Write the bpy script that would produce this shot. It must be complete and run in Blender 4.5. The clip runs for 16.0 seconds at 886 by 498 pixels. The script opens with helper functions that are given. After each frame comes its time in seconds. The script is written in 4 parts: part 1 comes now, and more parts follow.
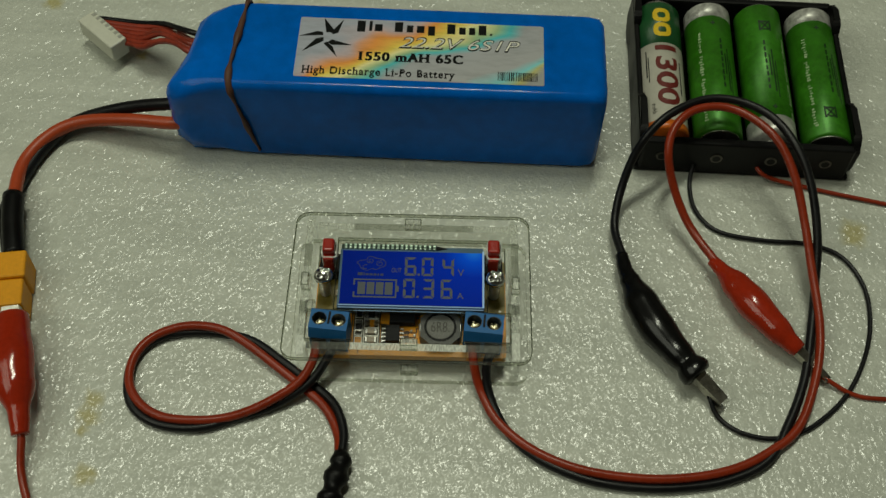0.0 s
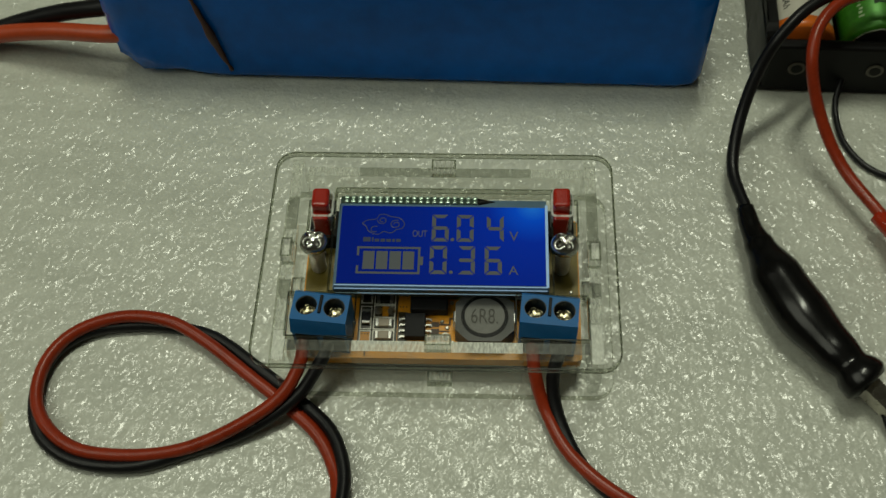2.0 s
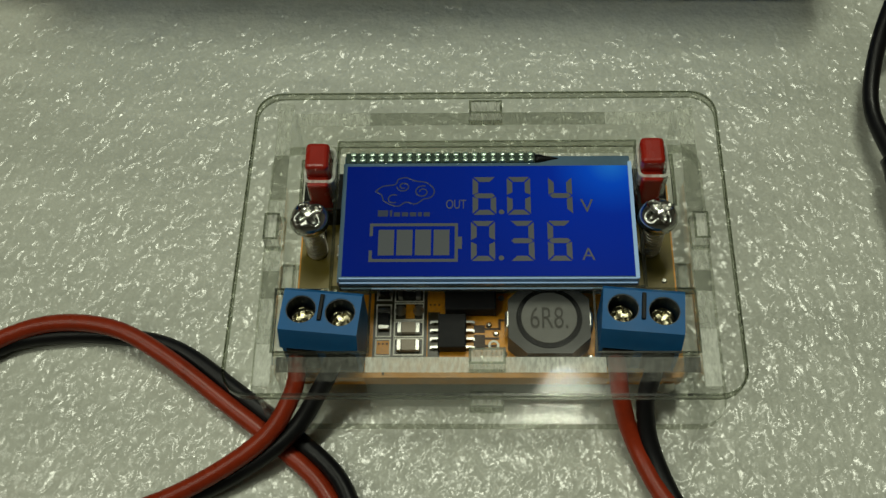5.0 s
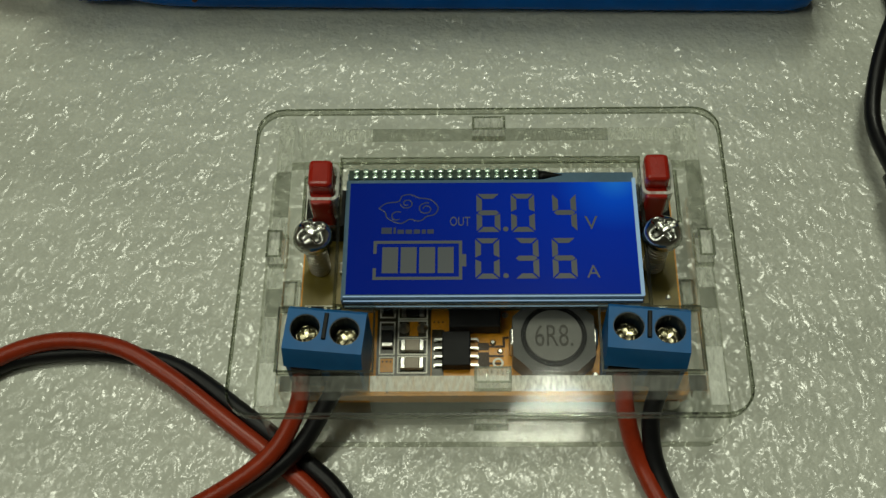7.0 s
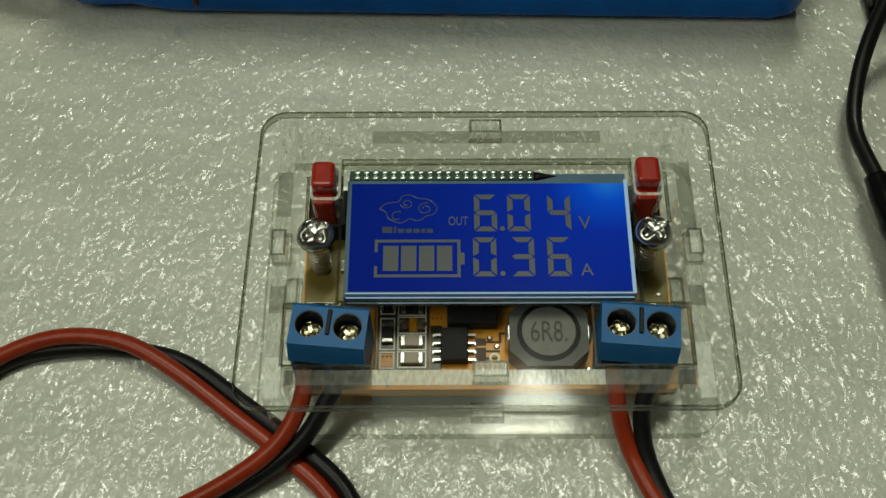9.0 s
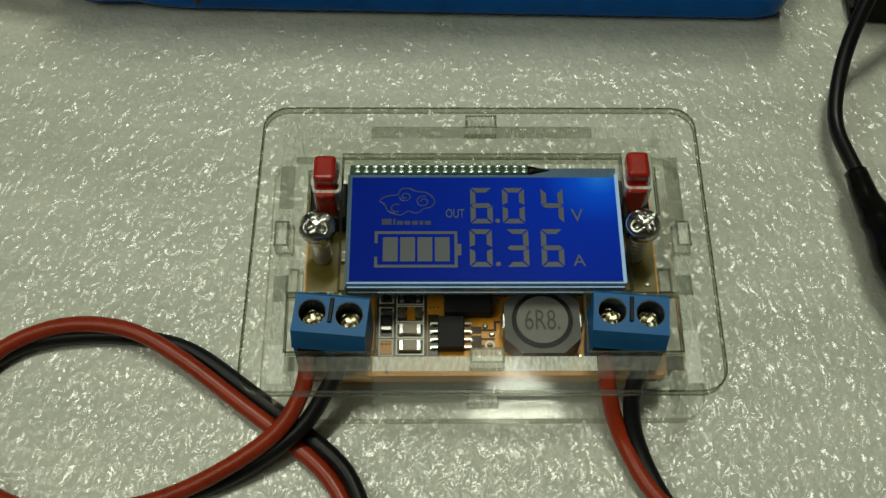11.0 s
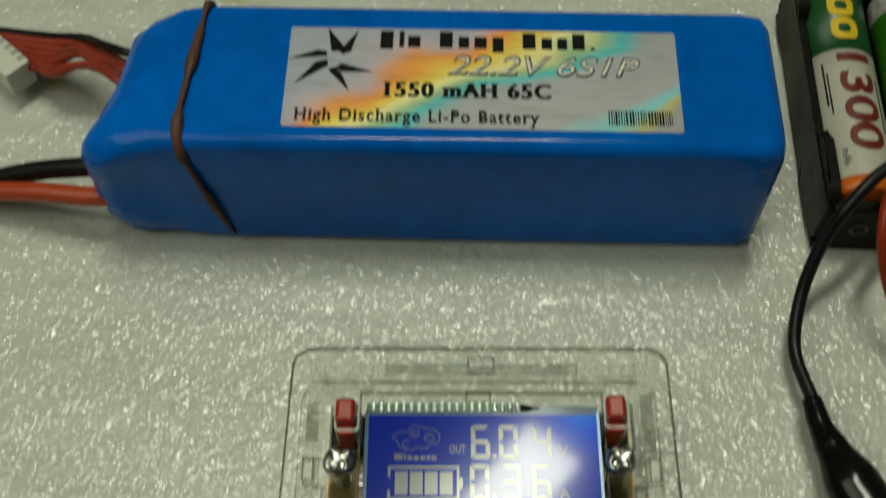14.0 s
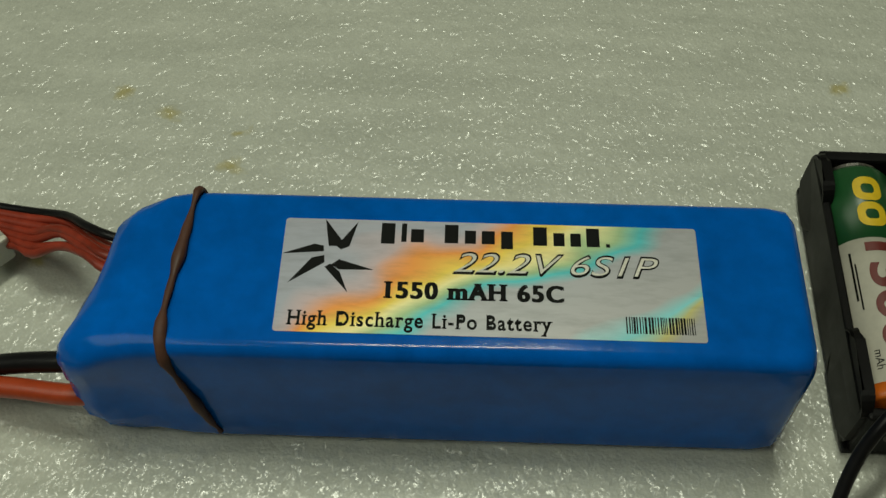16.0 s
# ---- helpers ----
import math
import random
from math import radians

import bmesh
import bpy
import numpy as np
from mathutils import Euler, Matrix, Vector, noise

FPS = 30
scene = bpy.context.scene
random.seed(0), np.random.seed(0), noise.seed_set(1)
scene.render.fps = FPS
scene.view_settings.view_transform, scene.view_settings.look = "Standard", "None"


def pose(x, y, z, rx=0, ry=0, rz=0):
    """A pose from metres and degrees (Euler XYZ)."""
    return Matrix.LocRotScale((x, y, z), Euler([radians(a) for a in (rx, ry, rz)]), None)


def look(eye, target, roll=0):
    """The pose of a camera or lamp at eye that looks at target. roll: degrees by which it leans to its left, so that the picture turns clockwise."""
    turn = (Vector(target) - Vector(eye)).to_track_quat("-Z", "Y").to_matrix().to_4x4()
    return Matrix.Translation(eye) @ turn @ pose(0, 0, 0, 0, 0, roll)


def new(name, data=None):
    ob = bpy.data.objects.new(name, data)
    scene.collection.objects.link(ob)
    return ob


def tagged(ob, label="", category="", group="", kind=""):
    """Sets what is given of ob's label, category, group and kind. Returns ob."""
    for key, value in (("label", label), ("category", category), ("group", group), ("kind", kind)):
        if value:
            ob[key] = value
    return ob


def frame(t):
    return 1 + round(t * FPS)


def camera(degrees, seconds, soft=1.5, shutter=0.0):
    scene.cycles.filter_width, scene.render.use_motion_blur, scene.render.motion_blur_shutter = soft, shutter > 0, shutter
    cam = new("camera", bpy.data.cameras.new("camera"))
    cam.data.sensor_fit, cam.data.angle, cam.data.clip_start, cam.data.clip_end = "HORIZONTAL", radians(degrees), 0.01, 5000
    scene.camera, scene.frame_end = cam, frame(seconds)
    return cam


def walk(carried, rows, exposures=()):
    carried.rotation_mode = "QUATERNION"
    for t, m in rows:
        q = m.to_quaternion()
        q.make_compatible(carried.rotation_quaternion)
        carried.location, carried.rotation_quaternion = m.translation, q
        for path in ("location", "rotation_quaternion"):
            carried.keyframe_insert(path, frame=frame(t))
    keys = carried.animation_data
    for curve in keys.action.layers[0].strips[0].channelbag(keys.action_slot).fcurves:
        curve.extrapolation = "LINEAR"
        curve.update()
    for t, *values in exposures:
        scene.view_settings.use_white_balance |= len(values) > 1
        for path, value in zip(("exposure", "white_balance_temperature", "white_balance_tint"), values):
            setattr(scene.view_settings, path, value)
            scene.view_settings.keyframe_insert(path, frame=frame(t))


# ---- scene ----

# ---- camera ----
cam = camera(42.0, 16.0, soft=1.45, shutter=0.4)
PATH = [
    (0, (0.01299, -0.13434, 0.26298), (0.01051, -0.02522, 0.0954), 1.93),
    (0.5, (0.01341, -0.12376, 0.24975), (0.00884, -0.01601, 0.08132), 0.92),
    (1, (0.01304, -0.11108, 0.22669), (0.00591, -0.00381, 0.05804), -0.38),
    (1.5, (0.01251, -0.09825, 0.2047), (0.00393, 0.00759, 0.03521), -1.29),
    (2, (0.01193, -0.08674, 0.18433), (0.00204, 0.01767, 0.01403), -2.19),
    (2.5, (0.01013, -0.0768, 0.16625), (-0.00027, 0.02613, -0.00492), -2.82),
    (3, (0.00887, -0.06934, 0.15208), (-0.00278, 0.03197, -0.01996), -3.81),
    (3.5, (0.00691, -0.06143, 0.14474), (-0.00473, 0.03457, -0.03033), -4.45),
    (4, (0.00471, -0.05801, 0.13944), (-0.00589, 0.03813, -0.03561), -3.96),
    (6.5, (0.00209, -0.05226, 0.13938), (-0.00601, 0.04301, -0.03628), -2.89),
    (7, (0.00096, -0.05265, 0.13975), (-0.00608, 0.04367, -0.03538), -2.27),
    (7.5, (-3e-05, -0.05281, 0.14071), (-0.00586, 0.0434, -0.03453), -1.62),
    (8, (-0.0001, -0.0536, 0.142), (-0.00559, 0.04274, -0.03318), -1.37),
    (8.5, (-0.00079, -0.05462, 0.14299), (-0.00514, 0.04202, -0.03206), -0.76),
    (9, (-0.00124, -0.05523, 0.14407), (-0.00485, 0.04115, -0.03114), -0.38),
    (11.5, (-0.0033, -0.05908, 0.15014), (-0.00357, 0.03667, -0.02545), 1.5),
    (12, (-0.00198, -0.06019, 0.15197), (-0.00356, 0.0359, -0.02342), 0.75),
    (12.5, (-0.00119, -0.06213, 0.154), (-0.00374, 0.03525, -0.02068), 0.24),
    (13, (-0.00297, -0.062, 0.15838), (-0.00383, 0.03381, -0.01718), 1.09),
    (13.5, (-0.00088, -0.05746, 0.16843), (-0.00538, 0.03968, -0.00634), -1.04),
    (14, (-0.00189, -0.04523, 0.18405), (-0.00566, 0.05733, 0.01239), -0.08),
    (14.5, (-0.00585, -0.02933, 0.18815), (-0.00844, 0.08184, 0.02191), 0.9),
    (15, (-0.00388, -0.01774, 0.18644), (-0.00924, 0.09531, 0.02155), -0.47),
    (15.5, (-0.00403, -0.01887, 0.18418), (-0.00788, 0.09506, 0.01985), 0.44),
    (16, (-0.00434, -0.02025, 0.18328), (-0.00771, 0.09379, 0.01901), 0.8),
]

EXPOSE = [(0.0, -0.03), (2.5, 0.01), (6.5, -0.02), (7.5, 0.05), (9.0, 0.14), (11.5, 0.16), (12.5, 0.18), (13.5, 0.08), (14.5, 0.25), (15.0, 0.2), (15.5, 0.06), (16.0, 0.05)]
walk(cam, [(t, look(eye, aim, roll)) for t, eye, aim, roll in PATH], EXPOSE)

# ---- light ----
world = bpy.data.worlds.new("room_air")
scene.world = world
world.use_nodes = True
world.node_tree.nodes["Background"].inputs["Color"].default_value = (0.80, 0.86, 0.78, 1)
world.node_tree.nodes["Background"].inputs["Strength"].default_value = 0.11


def area(name, eye, aim, w, h, watts, color):
    lamp = bpy.data.lights.new(name, "AREA")
    lamp.shape, lamp.size, lamp.size_y, lamp.energy, lamp.color = "RECTANGLE", w, h, watts, color
    ob = new(name, lamp)
    ob.matrix_world = look(eye, aim)
    return ob


lamp = area("ceiling_tube_light", (0, 0.44, 1.70), (0, 0.44, 0), 0.62, 0.11, 10.6, (0.96, 1.0, 0.79))
lamp.matrix_world = pose(-0.03, 0.44, 1.70, 0, 0, 52)
# unseen lamp, added as fill for the left side and the front faces
area("side_fill_light", (-0.66, -0.22, 1.08), (0, 0.05, 0), 0.8, 0.8, 4.2, (0.96, 1.0, 0.80))


# ---- materials ----
def nodes_of(name):
    m = bpy.data.materials.new(name)
    m.use_nodes = True
    return m, m.node_tree.nodes, m.node_tree.links, m.node_tree.nodes["Principled BSDF"]


def coords(n, l, scale):
    tc, mp = n.new("ShaderNodeTexCoord"), n.new("ShaderNodeMapping")
    mp.inputs["Scale"].default_value = scale if isinstance(scale, tuple) else (scale, scale, scale)
    l.new(tc.outputs["Object"], mp.inputs["Vector"])
    return mp.outputs["Vector"]


def noise_at(n, l, scale, detail=4.0, rough=0.6):
    t = n.new("ShaderNodeTexNoise")
    t.inputs["Scale"].default_value, t.inputs["Detail"].default_value, t.inputs["Roughness"].default_value = 1.0, detail, rough
    l.new(coords(n, l, scale), t.inputs["Vector"])
    return t.outputs["Fac"]


def ramp(n, l, fac, stops):
    r = n.new("ShaderNodeValToRGB")
    e = r.color_ramp.elements
    while len(e) < len(stops):
        e.new(0.5)
    for k, (p, c) in enumerate(stops):
        e[k].position, e[k].color = p, (*c, 1) if isinstance(c, tuple) else (c, c, c, 1)
    l.new(fac, r.inputs["Fac"])
    return r.outputs["Color"]


def surface(name, color, rough=0.5, metal=0.0, vary=0.12, grain=900.0, wear=90.0, bump=0.1, depth=0.0001, coat=0.0, spec=0.5):
    """A solid surface with fine grain and broad wear."""
    m, n, l, p = nodes_of(name)
    fine, broad = noise_at(n, l, grain), noise_at(n, l, wear)
    lo = tuple(max(0.0, c * (1 - 1.6 * vary)) for c in color)
    hi = tuple(min(1.0, c * (1 + 1.1 * vary)) for c in color)
    mix = n.new("ShaderNodeMix")
    mix.inputs[0].default_value = 0.45
    l.new(broad, mix.inputs[2]), l.new(fine, mix.inputs[3])
    l.new(ramp(n, l, mix.outputs[0], [(0.3, lo), (0.7, hi)]), p.inputs["Base Color"])
    l.new(ramp(n, l, broad, [(0.3, max(0.02, rough * 0.8)), (0.7, min(1.0, rough * 1.25))]), p.inputs["Roughness"])
    p.inputs["Metallic"].default_value, p.inputs["Coat Weight"].default_value = metal, coat
    p.inputs["Specular IOR Level"].default_value = spec
    if bump:
        b = n.new("ShaderNodeBump")
        b.inputs["Strength"].default_value, b.inputs["Distance"].default_value = bump, depth
        l.new(fine, b.inputs["Height"]), l.new(b.outputs["Normal"], p.inputs["Normal"])
    return m


def clear(name, tint=(0.985, 0.99, 0.98), rough=0.05, haze=0.0):
    """Clear sheet: light goes straight through, the face gleams by Fresnel; haze: share of frosted white."""
    m = bpy.data.materials.new(name)
    m.use_nodes = True
    n, l = m.node_tree.nodes, m.node_tree.links
    n.remove(n["Principled BSDF"])
    through_it, gleam, mix = n.new("ShaderNodeBsdfTransparent"), n.new("ShaderNodeBsdfGlossy"), n.new("ShaderNodeMixShader")
    through_it.inputs["Color"].default_value = (*tint, 1)
    rim, steep, fres = n.new("ShaderNodeLayerWeight"), n.new("ShaderNodeMath"), n.new("ShaderNodeMath")
    rim.inputs["Blend"].default_value = 0.5
    steep.operation, steep.inputs[1].default_value = "POWER", 4.5
    fres.operation, fres.inputs[1].default_value, fres.inputs[2].default_value = "MULTIPLY_ADD", 0.6, 0.0085
    l.new(rim.outputs["Facing"], steep.inputs[0]), l.new(steep.outputs[0], fres.inputs[0])
    l.new(ramp(n, l, noise_at(n, l, 180.0), [(0.35, rough * 0.7), (0.7, rough * 1.5)]), gleam.inputs["Roughness"])
    body = through_it.outputs[0]
    if haze:
        white, frost = n.new("ShaderNodeBsdfDiffuse"), n.new("ShaderNodeMixShader")
        white.inputs["Color"].default_value = (0.84, 0.86, 0.80, 1)
        l.new(ramp(n, l, noise_at(n, l, (2200.0, 700.0, 300.0), 2), [(0.35, haze * 0.6), (0.7, haze * 1.4)]), frost.inputs["Fac"])
        l.new(body, frost.inputs[1]), l.new(white.outputs[0], frost.inputs[2])
        body = frost.outputs[0]
    l.new(fres.outputs[0], mix.inputs["Fac"]), l.new(body, mix.inputs[1]), l.new(gleam.outputs[0], mix.inputs[2])
    l.new(mix.outputs[0], n["Material Output"].inputs["Surface"])
    return m


def glow(name, color, strength, rough=0.15):
    m, n, l, p = nodes_of(name)
    p.inputs["Base Color"].default_value = (*[c * 0.3 for c in color], 1)
    p.inputs["Emission Color"].default_value, p.inputs["Emission Strength"].default_value = (*color, 1), strength
    p.inputs["Roughness"].default_value = rough
    return m


STAINS = [(-66.9, 138.8, 2.6), (-52.0, 125.2, 2.8), (-51.3, 134.3, 1.6), (-77.6, 144.7, 2.6), (75.3, 152.3, 2.4), (-85.3, 101.5, 2.6),
          (-75.9, -13.2, 3.4), (-75.4, -17.4, 3.4), (-76.4, -21.0, 2.2), (-73.5, -33.0, 3.2), (122.0, 48.9, 5.0), (-117.3, 121.2, 3.6), (2.0, 100.5, 2.0)]


def foam():
    """Expanded foam sheet: shiny film cells that tilt at random, with a few yellow glue stains."""
    m, n, l, p = nodes_of("foam")
    tc = n.new("ShaderNodeTexCoord")
    broad = noise_at(n, l, (26.0, 130.0, 26.0), 5)
    base = ramp(n, l, broad, [(0.3, (0.48, 0.50, 0.43)), (0.7, (0.60, 0.62, 0.54))])
    cell = n.new("ShaderNodeTexVoronoi")
    cell.feature = "SMOOTH_F1"
    cell.inputs["Smoothness"].default_value = 0.35
    cell.inputs["Scale"].default_value = 1.0
    warp = n.new("ShaderNodeTexNoise")
    warp.inputs["Scale"].default_value = 1300.0
    l.new(tc.outputs["Object"], warp.inputs["Vector"])
    mp = coords(n, l, (2300.0, 1750.0, 1800.0))
    add = n.new("ShaderNodeVectorMath")
    add.operation = "MULTIPLY_ADD"
    add.inputs[1].default_value = (2.0, 2.0, 2.0)
    l.new(warp.outputs["Color"], add.inputs[0]), l.new(mp, add.inputs[2])
    l.new(add.outputs[0], cell.inputs["Vector"])
    # stains
    total = None
    for x, y, r in STAINS:
        d, mr = n.new("ShaderNodeVectorMath"), n.new("ShaderNodeMapRange")
        d.operation = "DISTANCE"
        d.inputs[1].default_value = (x * 0.001, y * 0.001, 0.0)
        wob = n.new("ShaderNodeVectorMath")
        wob.operation = "MULTIPLY_ADD"
        wob.inputs[1].default_value = (0.006, 0.006, 0.0)
        l.new(warp_slow(n, l), wob.inputs[0]), l.new(tc.outputs["Object"], wob.inputs[2])
        l.new(wob.outputs[0], d.inputs[0])
        d.inputs[1].default_value = (x * 0.001 + 0.003, y * 0.001 + 0.003, 0.0)
        mr.inputs["From Min"].default_value, mr.inputs["From Max"].default_value = r * 0.0011, r * 0.0003
        l.new(d.outputs["Value"], mr.inputs["Value"])
        if total is None:
            total = mr.outputs[0]
        else:
            mx = n.new("ShaderNodeMath")
            mx.operation = "MAXIMUM"
            l.new(total, mx.inputs[0]), l.new(mr.outputs[0], mx.inputs[1])
            total = mx.outputs[0]
    sm = n.new("ShaderNodeMath")
    sm.operation = "MULTIPLY"
    sm.inputs[1].default_value = 0.75
    l.new(total, sm.inputs[0])
    col = n.new("ShaderNodeMix")
    col.data_type = "RGBA"
    l.new(sm.outputs[0], col.inputs[0]), l.new(base, col.inputs[6])
    col.inputs[7].default_value = (0.42, 0.36, 0.10, 1)
    # darker seams between the cells
    seam = n.new("ShaderNodeMix")
    seam.data_type, seam.blend_type = "RGBA", "MULTIPLY"
    seam.inputs[0].default_value = 0.25
    l.new(col.outputs[2], seam.inputs[6])
    l.new(ramp(n, l, cell.outputs["Distance"], [(0.15, 1.0), (0.75, 0.66)]), seam.inputs[7])
    l.new(seam.outputs[2], p.inputs["Base Color"])
    # glossy film facets that tilt at random
    geo, off, sc, nv = n.new("ShaderNodeNewGeometry"), n.new("ShaderNodeVectorMath"), n.new("ShaderNodeVectorMath"), n.new("ShaderNodeVectorMath")
    off.operation, off.inputs[1].default_value = "SUBTRACT", (0.5, 0.5, 0.5)
    l.new(cell.outputs["Color"], off.inputs[0])
    sc.operation, sc.inputs[1].default_value = "MULTIPLY_ADD", (0.30, 0.30, 0.0)
    l.new(off.outputs[0], sc.inputs[0]), l.new(geo.outputs["Normal"], sc.inputs[2])
    nv.operation = "NORMALIZE"
    l.new(sc.outputs[0], nv.inputs[0])
    b = n.new("ShaderNodeBump")
    b.inputs["Strength"].default_value, b.inputs["Distance"].default_value = 0.4, 0.0004
    lumps = n.new("ShaderNodeMath")
    lumps.operation, lumps.inputs[1].default_value = "MULTIPLY_ADD", 2.2
    l.new(noise_at(n, l, 420.0, 2), lumps.inputs[0]), l.new(warp.outputs["Fac"], lumps.inputs[2])
    l.new(lumps.outputs[0], b.inputs["Height"])
    l.new(b.outputs["Normal"], p.inputs["Normal"])
    p.inputs["Roughness"].default_value = 0.6
    l.new(ramp(n, l, noise_at(n, l, 330.0, 3), [(0.36, 0.2), (0.56, 1.0)]), p.inputs["Coat Weight"])
    p.inputs["Coat Roughness"].default_value = 0.265
    p.inputs["Coat IOR"].default_value = 1.74
    curl, fold = n.new("ShaderNodeTexNoise"), n.new("ShaderNodeBump")
    curl.inputs["Scale"].default_value, curl.inputs["Detail"].default_value, curl.inputs["Distortion"].default_value = 1.0, 1.0, 0.9
    l.new(coords(n, l, (520.0, 400.0, 460.0)), curl.inputs["Vector"])
    fold.inputs["Strength"].default_value, fold.inputs["Distance"].default_value = 1.0, 0.00055
    l.new(curl.outputs["Fac"], fold.inputs["Height"]), l.new(nv.outputs[0], fold.inputs["Normal"])
    l.new(fold.outputs["Normal"], p.inputs["Coat Normal"])
    return m


def warp_slow(n, l):
    t = n.new("ShaderNodeTexNoise")
    t.inputs["Scale"].default_value = 260.0
    tc = n.new("ShaderNodeTexCoord")
    l.new(tc.outputs["Object"], t.inputs["Vector"])
    return t.outputs["Color"]


def foil():
    """Silver holographic foil: its reflected diffraction colours are painted on in fixed slanted bands."""
    m, n, l, p = nodes_of("holographic_foil")
    t = n.new("ShaderNodeTexNoise")
    t.inputs["Scale"].default_value, t.inputs["Detail"].default_value = 1.0, 2.0
    l.new(coords(n, l, (38.0, 55.0, 1.0)), t.inputs["Vector"])
    sep = n.new("ShaderNodeSeparateXYZ")
    l.new(coords(n, l, (9.0, 16.0, 1.0)), sep.inputs[0])
    s1, s2 = n.new("ShaderNodeMath"), n.new("ShaderNodeMath")
    s1.operation, s2.operation = "SUBTRACT", "MULTIPLY_ADD"
    l.new(sep.outputs["X"], s1.inputs[0]), l.new(sep.outputs["Y"], s1.inputs[1])
    s2.inputs[1].default_value = 0.45
    l.new(t.outputs["Fac"], s2.inputs[0]), l.new(s1.outputs[0], s2.inputs[2])
    c = ramp(n, l, s2.outputs[0], [(0.0, (0.48, 0.50, 0.58)), (0.05, (0.66, 0.52, 0.54)), (0.10, (1.0, 0.38, 0.08)), (0.155, (1.0, 0.74, 0.12)), (0.20, (1.0, 0.92, 0.45)), (0.25, (0.42, 0.62, 0.34)), (0.295, (0.10, 0.62, 0.66)), (0.35, (0.47, 0.48, 0.51)), (0.56, (0.48, 0.48, 0.49)), (0.63, (0.26, 0.72, 0.76)), (0.67, (0.62, 0.58, 0.22)), (0.72, (0.42, 0.42, 0.42))])
    # streaky noise painted in for the uneven gleam of the metal
    worn, tone = n.new("ShaderNodeMix"), noise_at(n, l, (90.0, 420.0, 1.0), 5, 0.7)
    worn.data_type, worn.blend_type, worn.inputs[0].default_value = "RGBA", "MULTIPLY", 0.6
    l.new(c, worn.inputs[6]), l.new(ramp(n, l, tone, [(0.35, 0.72), (0.55, 1.0)]), worn.inputs[7])
    c = worn.outputs[2]
    l.new(c, p.inputs["Base Color"])
    p.inputs["Metallic"].default_value, p.inputs["Roughness"].default_value = 0.3, 0.34
    return m


FOAM = foam()
FOIL = foil()
BLUE_WRAP = surface("blue_shrink_wrap", (0.0, 0.118, 0.53), 0.13, vary=0.2, grain=240, wear=36, bump=0.14, depth=0.0005, spec=0.15)
BLACK = surface("black_plastic", (0.004, 0.004, 0.004), 0.42, vary=0.3, bump=0.08, spec=0.16)
BLACK_RUBBER = surface("black_insulation", (0.006, 0.006, 0.007), 0.38, vary=0.3, bump=0.1, spec=0.28)
RED_WIRE = surface("red_insulation", (0.265, 0.028, 0.008), 0.3, vary=0.18, bump=0.1, spec=0.3)
DARK_RED_WIRE = surface("dark_red_insulation", (0.26, 0.030, 0.012), 0.4, vary=0.3, grain=500, wear=150, bump=0.1)
RED_BOOT = surface("red_vinyl", (0.32, 0.022, 0.006), 0.13, vary=0.15, bump=0.05)
BLACK_VINYL = surface("black_vinyl", (0.005, 0.005, 0.005), 0.2, vary=0.3, bump=0.06, spec=0.3)
RED_CAP = surface("red_button_plastic", (0.34, 0.016, 0.007), 0.25, vary=0.12, bump=0.04)
YELLOW = surface("yellow_nylon", (0.75, 0.32, 0.008), 0.5, vary=0.1, spec=0.25)
WHITE_PLASTIC = surface("white_nylon", (0.62, 0.62, 0.52), 0.4, vary=0.06)
BROWN_BAND = surface("brown_rubber", (0.085, 0.032, 0.016), 0.6, vary=0.25)
METAL = surface("nickel_steel", (0.72, 0.70, 0.66), 0.30, metal=1.0, vary=0.12, bump=0.05)
DULL = surface("dull_rivet_metal", (0.13, 0.12, 0.10), 0.45, metal=0.8, vary=0.3)
CLIP_STEEL = surface("dull_clip_steel", (0.40, 0.38, 0.33), 0.3, metal=1.0, vary=0.3, bump=0.1)
CHROME = surface("bright_chrome", (0.56, 0.56, 0.53), 0.17, metal=1.0, vary=0.15, bump=0.04)
# terminal plastic darkened for the shade inside the screw wells
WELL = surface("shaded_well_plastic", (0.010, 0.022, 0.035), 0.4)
BRASS = surface("plated_brass", (0.40, 0.37, 0.25), 0.28, metal=1.0, vary=0.2)
TIN = surface("solder_tin", (0.52, 0.51, 0.47), 0.3, metal=1.0, vary=0.2)
TERMINAL = surface("blue_terminal_plastic", (0.004, 0.115, 0.335), 0.42, vary=0.08, bump=0.05, spec=0.25)
BOARD = surface("amber_circuit_board", (0.68, 0.28, 0.006), 0.4, vary=0.16, grain=1600, wear=400, bump=0.08)
BOARD_DARK = surface("olive_circuit_board", (0.16, 0.12, 0.012), 0.42, vary=0.2)
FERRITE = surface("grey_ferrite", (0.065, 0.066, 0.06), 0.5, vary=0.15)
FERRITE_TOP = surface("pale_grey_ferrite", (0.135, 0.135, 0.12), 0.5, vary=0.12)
CHIP = surface("chip_epoxy", (0.012, 0.012, 0.013), 0.6, vary=0.2, spec=0.2)
SILK = surface("white_silkscreen", (0.86, 0.84, 0.74), 0.6, vary=0.1)
TRACE = surface("dark_trace", (0.05, 0.025, 0.008), 0.5)
BEIGE = surface("beige_ceramic", (0.36, 0.30, 0.22), 0.45)
ACRYLIC = clear("acrylic", (0.995, 0.997, 0.992), 0.055)
ACRYLIC_RIM = clear("acrylic_rim", (0.62, 0.64, 0.58), 0.2)
# grey tint stands in for the internal reflection that darkens the cut sides
ACRYLIC_EDGE = clear("acrylic_edge", (0.64, 0.66, 0.59), 0.15, 0.10)
